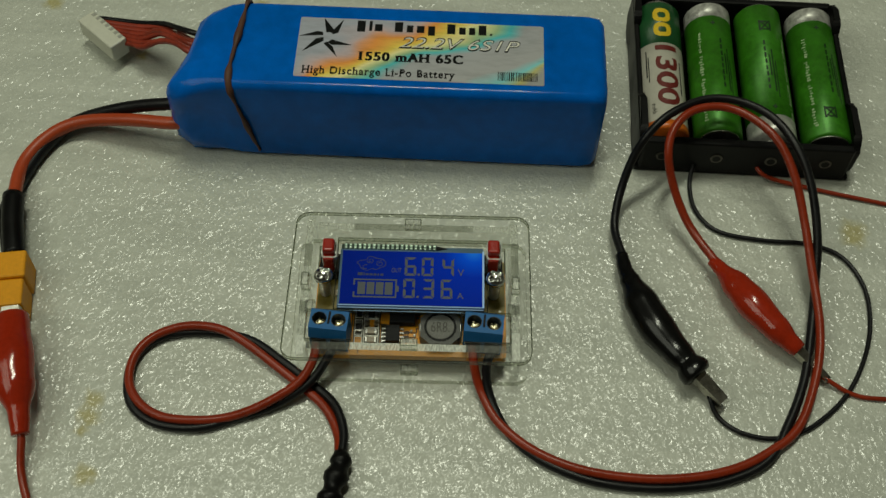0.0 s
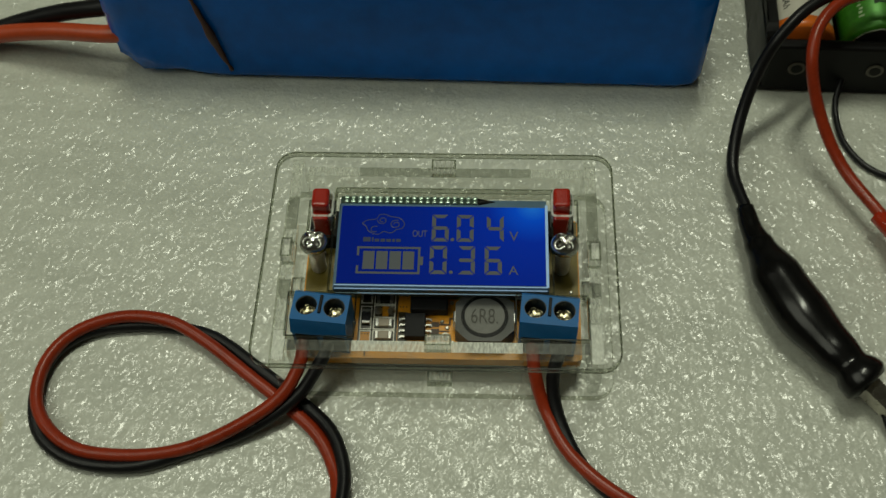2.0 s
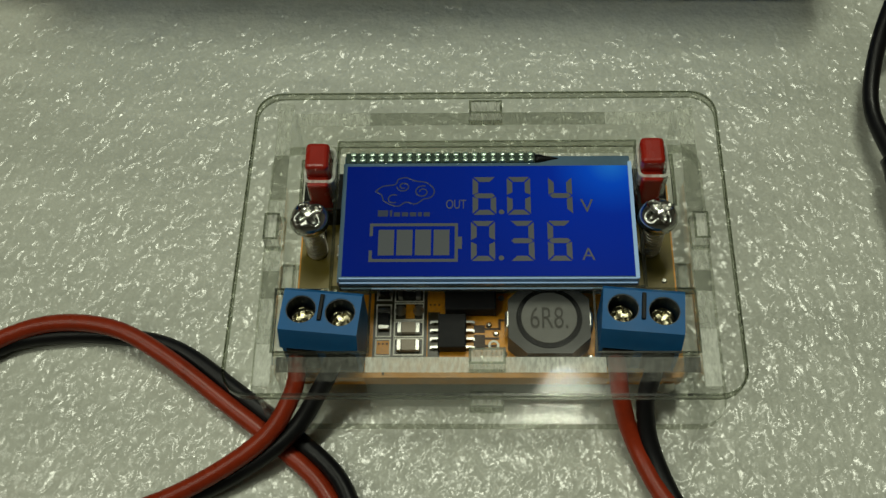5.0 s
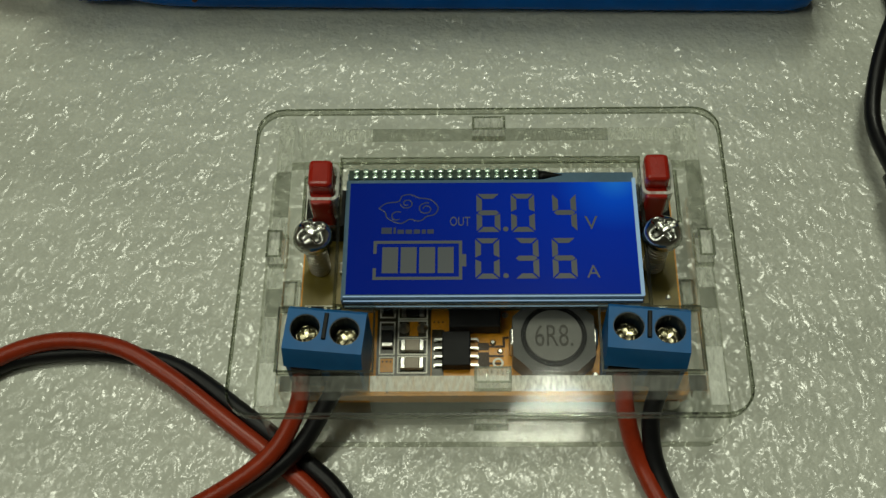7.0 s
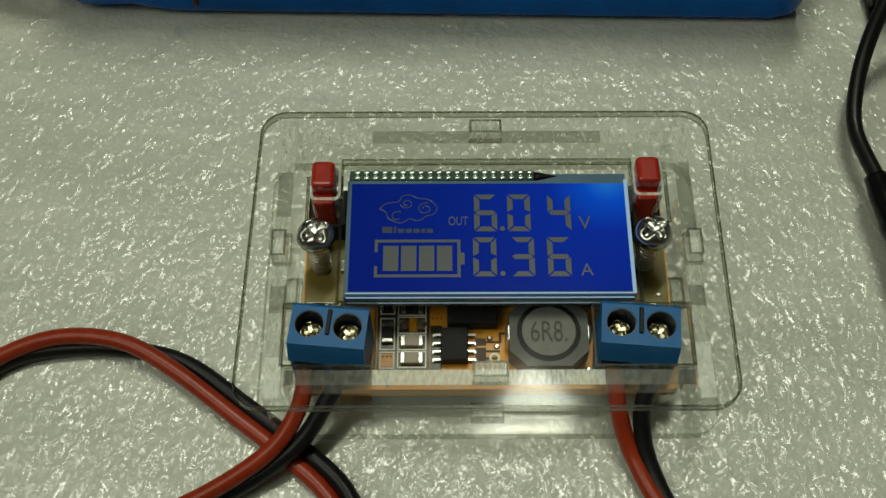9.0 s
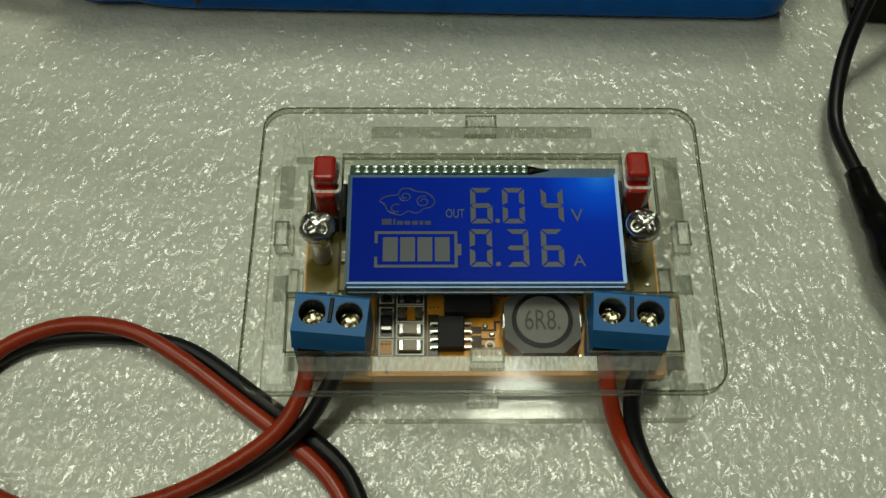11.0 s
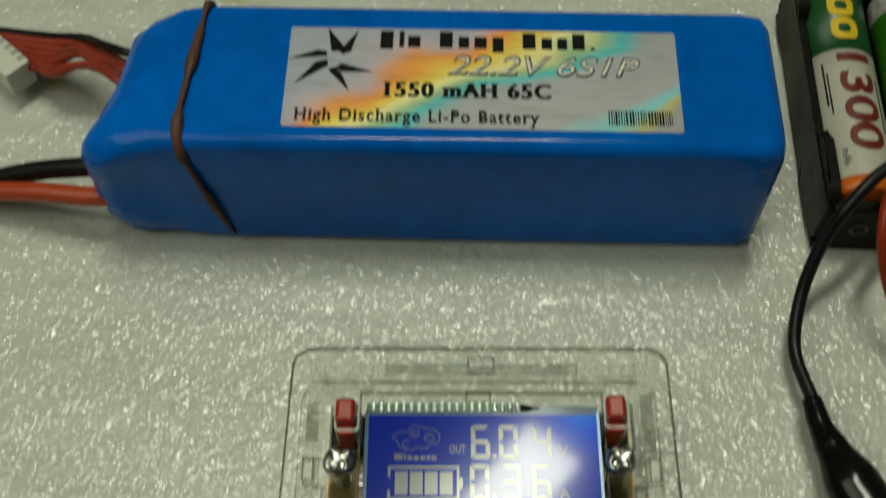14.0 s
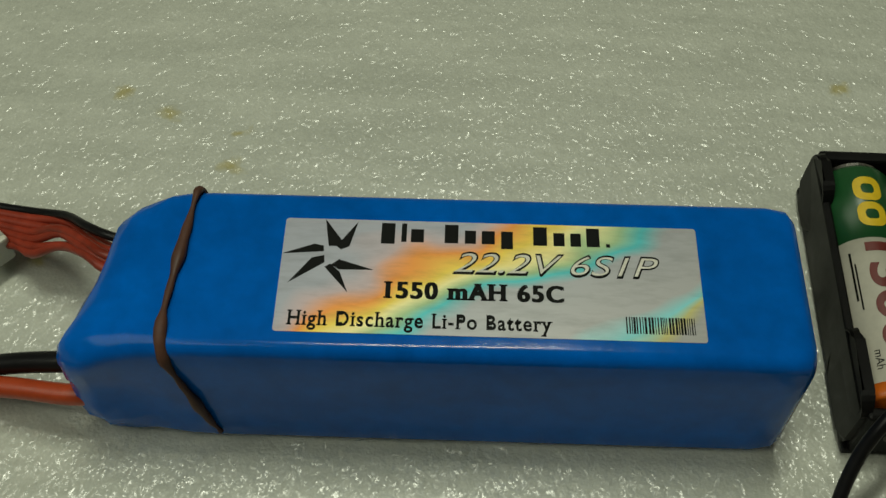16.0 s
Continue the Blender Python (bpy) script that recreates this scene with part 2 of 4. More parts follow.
ACRYLIC_WALL = clear("acrylic_wall", (0.965, 0.97, 0.955), 0.05, 0.05)
ACRYLIC_MATT = clear("laser_cut_acrylic", (0.88, 0.885, 0.86), 0.12, 0.32)
# less frosted than CUT_EDGE and tinted greyer
CUT_SOFT = clear("half_frosted_cut_edge", (0.80, 0.81, 0.775), 0.3, 0.24)
# clear, with the wall tops' shadow and dark reflections put into its tint
CUT_CLEAR = clear("dimmed_cut_edge", (0.74, 0.75, 0.715), 0.2, 0.05)
CUT_EDGE = clear("frosted_cut_edge", (0.96, 0.965, 0.95), 0.3, 0.52)
GREEN_CELL = surface("green_foil_sleeve", (0.040, 0.21, 0.008), 0.4, metal=0.3, vary=0.3, grain=700, wear=120)
GREEN_DARK = surface("dark_green_sleeve", (0.012, 0.075, 0.022), 0.3, vary=0.12)
WHITE_CELL = surface("white_sleeve", (0.48, 0.46, 0.39), 0.34, vary=0.07)
ORANGE_CELL = surface("orange_sleeve", (0.60, 0.13, 0.010), 0.35, vary=0.1)
SILVER_CELL = surface("silver_sleeve", (0.50, 0.50, 0.46), 0.35, metal=0.3, vary=0.35, grain=900, wear=350)
INK = surface("black_ink", (0.004, 0.005, 0.004), 0.55, vary=0.2, bump=0, spec=0.12)
INK_GREEN = surface("dark_green_ink", (0.004, 0.028, 0.003), 0.45, bump=0)
INK_PALE = surface("pale_green_ink", (0.34, 0.46, 0.26), 0.45, bump=0)
INK_GREY = surface("silver_ink", (0.72, 0.70, 0.62), 0.4, bump=0)
INK_RED = surface("dark_red_ink", (0.13, 0.012, 0.008), 0.45, bump=0)
INK_YELLOW = surface("yellow_ink", (0.68, 0.46, 0.012), 0.4, bump=0)
PIN = surface("green_tinted_tin", (0.62, 0.80, 0.66), 0.3, metal=0.75, vary=0.25)
LCD_PALE = glow("lcd_segment", (0.25, 0.28, 0.29), 0.08)
MARK = surface("burnt_marking", (0.055, 0.052, 0.042), 0.6, vary=0.4, grain=2500, bump=0)
MASK_DARK = surface("dark_solder_mask", (0.035, 0.028, 0.010), 0.35, vary=0.25, grain=1600, wear=500)
FAINT = glow("lcd_faint_print", (0.12, 0.15, 0.24), 0.09)
LCD_GUIDE = glow("lcd_light_guide", (0.45, 0.70, 0.95), 0.36)
LCD_EDGE = surface("lcd_glass_edge", (0.10, 0.17, 0.24), 0.12, vary=0.1, bump=0)
DESK = surface("desk_laminate", (0.30, 0.22, 0.14), 0.45)
WALL = surface("room_paint", (0.45, 0.44, 0.40), 0.8, grain=60, wear=3, depth=0.001)
CEILING = surface("ceiling_paint", (0.45, 0.45, 0.41), 0.85, grain=60, wear=3, depth=0.001)
FLOOR = surface("room_floor_tiles", (0.35, 0.31, 0.26), 0.5, grain=60, wear=3, depth=0.001)


def lcd_blue():
    """Backlit blue display: brighter near the lamp in its upper corner."""
    m, n, l, p = nodes_of("lcd_blue")
    d, mr = n.new("ShaderNodeVectorMath"), n.new("ShaderNodeMapRange")
    d.operation, d.inputs[1].default_value = "DISTANCE", (0.0158, 0.0092, 0.016)
    tc = n.new("ShaderNodeTexCoord")
    l.new(tc.outputs["Object"], d.inputs[0])
    mr.inputs["From Min"].default_value, mr.inputs["From Max"].default_value = 0.0, 0.032
    l.new(d.outputs["Value"], mr.inputs["Value"])
    c = ramp(n, l, mr.outputs[0], [(0.0, (0.02, 0.28, 1.0)), (0.10, (0.0, 0.10, 0.80)), (0.24, (0.0, 0.030, 0.46)), (0.6, (0.0, 0.016, 0.30)), (1.0, (0.0, 0.009, 0.22))])
    l.new(c, p.inputs["Emission Color"])
    p.inputs["Emission Strength"].default_value = 0.47
    p.inputs["Specular IOR Level"].default_value = 0.14
    p.inputs["Coat Weight"].default_value, p.inputs["Coat Roughness"].default_value = 0.22, 0.05
    p.inputs["Base Color"].default_value = (0.003, 0.010, 0.05, 1)
    p.inputs["Roughness"].default_value = 0.12
    return m


LCD_BLUE = lcd_blue()

# ---- building tools (millimetres in, metres out) ----
MM = 0.001


def part(name, bm, material, parent, label="", smooth=False):
    """Links a bmesh as one mesh object under a thing or a part."""
    bmesh.ops.scale(bm, vec=(MM, MM, MM), verts=bm.verts)
    bmesh.ops.recalc_face_normals(bm, faces=bm.faces)
    me = bpy.data.meshes.new(name)
    bm.to_mesh(me)
    bm.free()
    me.materials.append(material)
    if smooth:
        for f in me.polygons:
            f.use_smooth = True
    ob = new(name, me)
    ob.parent = parent
    if label:
        ob["label"] = label
    if material in (ACRYLIC, ACRYLIC_RIM, ACRYLIC_WALL, ACRYLIC_MATT, CUT_SOFT, CUT_CLEAR):
        ob.visible_shadow = False
    if material is ACRYLIC:
        me.materials.append(ACRYLIC_EDGE)
        for f in me.polygons:
            f.material_index = int(abs(f.normal.z) < 0.5)
    return ob


def thing(name, label, category, x=0, y=0, z=0, rz=0, group="", kind=""):
    ob = new(name)
    ob.empty_display_size = 0.01
    ob.matrix_world = pose(x * MM, y * MM, z * MM, 0, 0, rz)
    return tagged(ob, label, category, group, kind)


def box(c, s, bevel=0.0, rz=0.0, bm=None, seg=2):
    bm = bm or bmesh.new()
    m = Matrix.Translation(c) @ Matrix.Rotation(radians(rz), 4, "Z") @ Matrix.Diagonal((*s, 1))
    made = bmesh.ops.create_cube(bm, size=1.0, matrix=m)
    if bevel:
        edges = {e for v in made["verts"] for e in v.link_edges}
        bmesh.ops.bevel(bm, geom=list(edges), offset=bevel, segments=seg, affect="EDGES", profile=0.5)
    return bm


def disc(c, r, h, bm=None, seg=28, axis="Z", r2=None):
    bm = bm or bmesh.new()
    turn = {"Z": Matrix.Identity(4), "Y": Matrix.Rotation(radians(-90), 4, "X"), "X": Matrix.Rotation(radians(90), 4, "Y")}[axis]
    bmesh.ops.create_cone(bm, cap_ends=True, segments=seg, radius1=r, radius2=r if r2 is None else r2, depth=h, matrix=Matrix.Translation(c) @ turn)
    return bm


def rounded(w, d, r, cx=0.0, cy=0.0, seg=6):
    pts = []
    for k, (sx, sy) in enumerate(((1, 1), (-1, 1), (-1, -1), (1, -1))):
        for i in range(seg + 1):
            a = radians(90 * k + 90 * i / seg)
            pts.append((cx + sx * (w / 2 - r) + r * math.cos(a), cy + sy * (d / 2 - r) + r * math.sin(a)))
    return pts


def slab(outline, z0, z1, holes=(), bm=None):
    """A flat plate with holes, from z0 to z1."""
    bm = bm or bmesh.new()
    edges = []
    for loop in (outline, *holes):
        vs = [bm.verts.new((x, y, z0)) for x, y in loop]
        edges += [bm.edges.new((a, b)) for a, b in zip(vs, vs[1:] + vs[:1])]
    made = bmesh.ops.triangle_fill(bm, use_beauty=True, use_dissolve=False, edges=edges)
    faces = [g for g in made["geom"] if isinstance(g, bmesh.types.BMFace)]
    ext = bmesh.ops.extrude_face_region(bm, geom=faces)
    bmesh.ops.translate(bm, vec=(0, 0, z1 - z0), verts=[g for g in ext["geom"] if isinstance(g, bmesh.types.BMVert)])
    return bm


def rect(x0, x1, y0, y1):
    return [(x0, y0), (x1, y0), (x1, y1), (x0, y1)]


def smooth_path(pts, step=1.6):
    """A Catmull-Rom curve through the points, in even short steps."""
    p = [Vector(q) for q in pts]
    p = [2 * p[0] - p[1], *p, 2 * p[-1] - p[-2]]
    out = []
    for a, b, c, d in zip(p, p[1:], p[2:], p[3:]):
        k = max(2, int((c - b).length / step))
        for i in range(k):
            t = i / k
            out.append(0.5 * (2 * b + (c - a) * t + (2 * a - 5 * b + 4 * c - d) * t * t + (3 * b - a - 3 * c + d) * t ** 3))
    return out + [p[-2]]


def sweep(path, radii, bm=None, seg=12, flat=1.0):
    """A tube along a path; radii: one, or one for each point; flat: height over width."""
    bm = bm or bmesh.new()
    if not isinstance(radii, (list, tuple)):
        radii = [radii] * len(path)
    rings = []
    for k, c in enumerate(path):
        way = (path[min(k + 1, len(path) - 1)] - path[max(k - 1, 0)]).normalized()
        side = way.cross(Vector((0, 0, 1)))
        side = side.normalized() if side.length > 1e-3 else Vector((1, 0, 0))
        up = side.cross(way)
        rings.append([bm.verts.new(c + radii[k] * (math.cos(a) * side + flat * math.sin(a) * up)) for a in (2 * math.pi * i / seg for i in range(seg))])
    for r, s in zip(rings, rings[1:]):
        for i in range(seg):
            bm.faces.new((r[i], r[(i + 1) % seg], s[(i + 1) % seg], s[i]))
    bm.faces.new(rings[0][::-1]), bm.faces.new(rings[-1])
    return bm


def wire(name, pts, r, material, parent, label=""):
    return part(name, sweep(smooth_path(pts), r), material, parent, label, True)


def add_serifs(bm):
    """Slab serifs on the flat ends of the stems."""
    ends = []
    for e in bm.edges:
        (p, q) = (v.co for v in e.verts)
        if p.z > 0 and q.z > 0 and abs(p.y - q.y) < 1e-4 and 0.05 < abs(p.x - q.x) < 0.19:
            mid, other = (p + q) / 2, [v.co.y for a in e.verts for k in a.link_edges for v in k.verts if abs(v.co.y - p.y) > 1e-3]
            if other and (min(other) > p.y or max(other) < p.y):
                ends.append((mid.x, mid.y, abs(p.x - q.x), 1 if min(other) > p.y else -1))
    for x, y, w, way in ends:
        box((x, y + way * 0.032, 0), (w + 0.13, 0.064, 0.02), bm=bm)


def lettering(text, width, height, shear=0.0, bold=0.0, depth=0.03, serif=False, spread=1.0):
    """Text as a bmesh of that width and height, its lower left corner at the origin."""
    cu = bpy.data.curves.new("letters", "FONT")
    cu.body, cu.shear, cu.offset, cu.extrude = text, shear, bold, 0.01
    cu.space_character = spread
    ob = new("letters", cu)
    me = bpy.data.meshes.new_from_object(ob.evaluated_get(bpy.context.evaluated_depsgraph_get()))
    bpy.data.objects.remove(ob)
    bm = bmesh.new()
    bm.from_mesh(me)
    bpy.data.meshes.remove(me)
    if serif:
        add_serifs(bm)
    xs, ys = [v.co.x for v in bm.verts], [v.co.y for v in bm.verts]
    for v in bm.verts:
        v.co = ((v.co.x - min(xs)) / (max(xs) - min(xs)) * width, (v.co.y - min(ys)) / (max(ys) - min(ys)) * height, depth if v.co.z > 0 else 0)
    return bm


def moved(bm, x, y, z, rz=0.0):
    bmesh.ops.transform(bm, matrix=Matrix.Translation((x, y, z)) @ Matrix.Rotation(radians(rz), 4, "Z"), verts=bm.verts)
    return bm


def bars(spots, z, h, bm=None):
    """Flat bars: (x0, x1, y0, y1) each."""
    bm = bm or bmesh.new()
    for x0, x1, y0, y1 in spots:
        box(((x0 + x1) / 2, (y0 + y1) / 2, z + h / 2), (x1 - x0, y1 - y0, h), bm=bm)
    return bm


def poly(pts, z0, z1, bm=None):
    return slab(pts, z0, z1, bm=bm)


# ---- room: unseen shell, added to close the place and bounce light ----
def plain(name, c, s, material):
    ob = part(name, box(c, s), material, None)
    return tagged(ob, kind="structure")


plain("floor", (0, 0, -800), (4200, 4200, 60), FLOOR)
plain("ceiling", (0, 0, 1830), (4200, 4200, 60), CEILING)
plain("wall_north", (0, 2130, 515), (4200, 60, 2570), WALL)
plain("wall_south", (0, -2130, 515), (4200, 60, 2570), WALL)
plain("wall_east", (2130, 0, 515), (60, 4200, 2570), WALL)
plain("wall_west", (-2130, 0, 515), (60, 4200, 2570), WALL)

desk = thing("desk", "plain brown laminate desk under a foam sheet", "desk")
part("desktop", box((0, 100, -24), (1300, 800, 28), 3), DESK, desk)
for sx in (-600, 600):
    for sy in (-250, 450):
        part("leg", box((sx, sy, -404), (45, 45, 732), 2), DESK, desk)

sheet = part("foam_sheet", box((10, 60, -5), (620, 520, 10), 1.5), FOAM, None)
tagged(sheet, "greyish white packing foam sheet with glossy cells and yellow stains", "foam sheet")


# ---- display module in its acrylic case ----
module = thing("voltage_display_module", "clear acrylic case with blue lit voltage display and circuit board", "power module", 1.8, 16.5, 0, 1.9)
PLATE = rounded(60.4, 41.6, 3.6)
slots = [rect(-2.2, 2.2, 16.5, 18.7), rect(-2.2, 2.2, -18.7, -16.5), rect(-27.4, -25.2, -2.3, 1.9), rect(25.2, 27.4, -2.3, 1.9)]


def skewed(loop):
    """The top sheet's outline, whose left side leans in a little towards the back."""
    return [(x + 0.9 * (y + 21) / 42 * (x < -20), y) for x, y in loop]


base = part("base_plate", slab(PLATE, 0.4, 2.4, slots), ACRYLIC, module, "clear acrylic plate resting on the foam")
window = [rect(-18.9, 19.1, -7.8, 13.0), rect(-25.4, -14.2, -16.4, -8.4), rect(13.0, 24.8, -16.4, -8.4), rect(-23.4, -19.2, 3.2, 10.2), rect(19.4, 23.6, 3.6, 10.8)]
top = part("top_plate", slab(skewed(rounded(61.4, 43.0, 3.4, -0.5, -0.5)), 13.7, 14.9, slots + window), ACRYLIC, module)


def rim(outer, inner, z, parent):
    """Dark line painted for refraction at a cut sheet's arris, a hair's breadth wide."""
    part("dark_edge_line", slab(outer, z, z + 0.02, [inner]), ACRYLIC_RIM, parent)


rim(skewed(rounded(61.4, 43.0, 3.4, -0.5, -0.5)), skewed(rounded(60.9, 42.4, 3.2, -0.5, -0.5)), 14.904, top)
rim(skewed(rounded(61.4, 43.0, 3.4, -0.5, -0.5)), skewed(rounded(61.0, 42.5, 3.3, -0.5, -0.5)), 13.67, top)
for r in window:
    (x0, y0), (x1, y1) = r[0], r[2]
    rim(rect(x0 - 0.28, x1 + 0.28, y0 - 0.28, y1 + 0.28), r, 14.904, top)
    rim(rect(x0 - 0.15, x1 + 0.15, y0 - 0.15, y1 + 0.15), r, 13.67, top)


def case_wall(name, length, along, at, openings=(), matt=(), soft=(), dimmed=()):
    """An upright acrylic wall with a tab at top and foot; along: x or y."""
    bm = bmesh.new()
    spans, s = [], -length / 2
    for a, b in openings:
        spans.append((s, a)), spans.append((a, b, True))
        s = b
    spans.append((s, length / 2))
    for sp in spans:
        mid, ln = (sp[0] + sp[1]) / 2, sp[1] - sp[0]
        z0, z1 = (10.9, 13.6) if len(sp) == 3 else (2.5, 13.6)
        c, d = ((mid, at, (z0 + z1) / 2), (ln, 2.0, z1 - z0)) if along == "x" else ((at, mid, (z0 + z1) / 2), (2.0, ln, z1 - z0))
        box(c, d, bm=bm)
    w = part(name, bm, ACRYLIC_WALL, module)
    for spans, finish in ((matt, CUT_EDGE), (soft, CUT_SOFT), (dimmed, CUT_CLEAR)):
        for a, b in spans:
            mid, ln = (a + b) / 2, b - a
            c, d = ((mid, at, 13.63), (ln, 1.96, 0.05)) if along == "x" else ((at, mid, 13.63), (1.96, ln, 0.05))
            part("cut_edge", box(c, d), finish, w)
    for z0, z1 in ((13.7, 16.3), (0.5, 2.45)):
        c = (0, at, (z0 + z1) / 2) if along == "x" else (at, -0.2, (z0 + z1) / 2)
        d = (4.3, 2.1, z1 - z0) if along == "x" else (1.9, 3.8, z1 - z0)
        tab = part("tab", box(c, d, 0.15), ACRYLIC_MATT, module)
        (cx, cy), (w2, d2) = c[:2], (d[0] / 2, d[1] / 2)
        rim(rect(cx - w2, cx + w2, cy - d2, cy + d2), rect(cx - w2 + 0.3, cx + w2 - 0.3, cy - d2 + 0.3, cy + d2 - 0.3), z1 + 0.004, tab)


case_wall("back_wall", 50.4, "x", 17.6, soft=[(-24.6, -15.4), (15.8, 24.6)], dimmed=[(-15.3, 15.7)])
case_wall("front_wall", 50.4, "x", -17.6, [(-23.5, -14.6), (14.2, 23.4)], matt=[(-14.4, 14.0)], dimmed=[(-25.0, -14.5), (14.1, 25.0)])
case_wall("side_wall", 40.6, "y", -26.6, matt=[(-20.3, -15.0)], soft=[(-14.9, -9.0), (-5.0, 5.0), (12.0, 19.2)], dimmed=[(-8.9, -5.1), (5.1, 11.9)])
case_wall("side_wall", 40.6, "y", 26.3, matt=[(-20.3, -13.0)], soft=[(-12.9, -8.0), (-5.0, 3.0), (13.5, 19.2)], dimmed=[(-7.9, -5.1), (3.1, 13.4)])

# circuit board
board = part("circuit_board", slab(rounded(48.6, 28.4, 0.8, 0, -2.3), 4.8, 7.0), BOARD, module, "amber circuit board with gold and white print")
part("solder_mask", slab(rect(-24.1, 24.1, -4.9, 11.6), 7.0, 7.06), BOARD_DARK, board)
for x, y in ((-22.0, 1.2), (21.2, 1.2), (-22.5, -15), (22.5, -15)):
    part("standoff", disc((x, y, 3.9), 1.7, 2.9), METAL, module)


def smd(name, x, y, w, d, h, body, rz=0):
    c = part(name, box((0, 0, 7.0 + h / 2), (w * 0.62, d, h), 0.1), body, board)
    c.matrix_local = pose(x * MM, y * MM, 0, 0, 0, rz)
    for s in (-1, 1):
        part("solder_end", box((s * w * 0.40, 0, 7.0 + h * 0.48), (w * 0.22, d * 1.04, h * 0.98), 0.1), TIN, c)


part("dark_mask", slab(rect(-14.3, -7.5, -13.9, -3.2), 7.0, 7.05), MASK_DARK, board)
part("dark_mask", slab(rect(-7.4, -5.9, -13.9, -7.6), 7.0, 7.05), MASK_DARK, board)
part("copper_pour", slab(rect(-13.8, -12.1, -13.4, -11.6), 7.06, 7.1), BOARD, board)
part("copper_pour", slab(rect(-10.2, -9.1, -8.5, -6.5), 7.06, 7.1), BOARD, board)
part("copper_pour", slab(rect(-7.4, -5.4, -7.6, -3.4), 7.06, 7.1), BOARD, board)
for x, y, w, d, rz, body in ((-12.95, -4.7, 2.0, 1.2, 0, CHIP), (-12.95, -8.8, 2.8, 1.4, 90, CHIP), (-9.8, -5.2, 2.8, 1.3, 0, CHIP), (-9.8, -10.0, 2.9, 1.5, 0, BEIGE), (-9.8, -12.4, 2.9, 1.5, 0, BEIGE),
                             (-22.0, -5.2, 2.6, 1.3, 0, CHIP), (-21.6, 3.3, 2.0, 1.2, 90, CHIP), (-18.9, 1.0, 1.6, 1.0, 90, BEIGE), (21.8, -5.6, 1.8, 1.1, 90, BEIGE)):
    smd("chip_part", x, y, w, d, 0.8, body, rz)
for x in (-10.9, -8.6):
    part("solder_pad", disc((x, -7.4, 7.4), 0.75, 0.7, seg=16, r2=0.3), TIN, board)
pads = ((0.3, -9.4), (1.2, -10.6), (2.2, -13.4), (-0.6, -13.9), (1.9, -5.6), (12.9, -7.2), (12.9, -13.8), (-19.4, -4.6), (22.8, -3.2), (-23.4, 8.6), (23.2, 9.0))
for x, y in pads:
    part("solder_pad", disc((x, y, 7.12), 0.42, 0.24, seg=12, r2=0.22), TIN, board)
for x, y in ((-3.2, -15.3), (2.6, -15.2)):
    part("copper_pour", bars([(x - 1.0, x + 1.0, y - 0.5, y + 0.5)], 7.005, 0.03), BOARD, board)
# printed frames round the small parts
bm = bmesh.new()
for x0, x1, y0, y1 in ((-14.0, -12.0, -6.0, -3.3), (-14.0, -12.0, -11.1, -6.5), (-14.0, -12.0, -13.7, -11.3), (-11.7, -7.9, -6.2, -4.1), (-11.7, -7.9, -8.8, -6.3), (-11.7, -7.9, -11.1, -8.9), (-11.7, -7.9, -13.6, -11.2), (-23.7, -20.2, -6.2, -4.2)):
    for a in ((x0, x1, y0, y0 + 0.19), (x0, x1, y1 - 0.19, y1), (x0, x0 + 0.19, y0 + 0.19, y1 - 0.19), (x1 - 0.19, x1, y0 + 0.19, y1 - 0.19)):
        bars([a], 7.06, 0.05, bm)
part("silkscreen", bm, SILK, board)
bm = bmesh.new()
for y in (-10.1, -11.4, -12.4):
    bars([(-1.6, -0.2, y - 0.35, y + 0.65)], 7.02, 0.05, bm)
    bars([(-0.2, 1.6, y, y + 0.28)], 7.02, 0.05, bm)
bars([(1.5, 1.8, -10.1, -8.6), (1.8, 2.9, -8.9, -8.6), (-13.0, -12.7, -16.2, -14.2)], 7.02, 0.05, bm)
part("trace", bm, TRACE, board)
via = bmesh.new()
for k in range(3):
    for x, y in ((-7.1 + 0.55 * k, -4.4), (-7.1 + 0.55 * k, -6.6), (-13.5 + 0.5 * k, -12.0)):
        disc((x, y, 7.11), 0.13, 0.06, via, 8)
part("vias", via, TRACE, board)
ring = [[(0.9 + r * math.cos(k * math.pi / 12), -12.2 + r * math.sin(k * math.pi / 12)) for k in range(24)] for r in (0.7, 0.42)]
part("test_pad", slab(ring[0], 7.03, 7.12, [ring[1]]), SILK, board)
part("bare_strip", bars([(-13.2, -4.6, -16.2, -15.0)], 7.0, 0.06), BOARD, board)
soic = part("driver_chip", box((-4.3, -10.9, 8.0), (3.5, 4.6, 1.6), 0.15), CHIP, board, "black eight legged chip")
for s in (-1, 1):
    for k in range(4):
        leg = box((-4.3 + s * 2.2, -9.2 - 1.15 * k, 7.55), (0.9, 0.3, 0.2))
        box((-4.3 + s * 2.55, -9.2 - 1.15 * k, 7.2), (0.5, 0.42, 0.3), bm=leg)
        part("chip_leg", leg, TIN, soic)
part("regulator_chip", box((-2.0, -7.0, 8.3), (6.4, 2.6, 2.2), 0.2), CHIP, board)

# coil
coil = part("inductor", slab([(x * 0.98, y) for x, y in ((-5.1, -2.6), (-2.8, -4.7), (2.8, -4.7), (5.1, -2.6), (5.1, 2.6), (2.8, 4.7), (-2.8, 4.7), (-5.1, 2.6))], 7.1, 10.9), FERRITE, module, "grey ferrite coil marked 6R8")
coil.location = (7.65 * MM, -10.25 * MM, 0)
part("gap_ring", disc((0, 0, 10.92), 4.05, 0.14, seg=40), BLACK, coil)
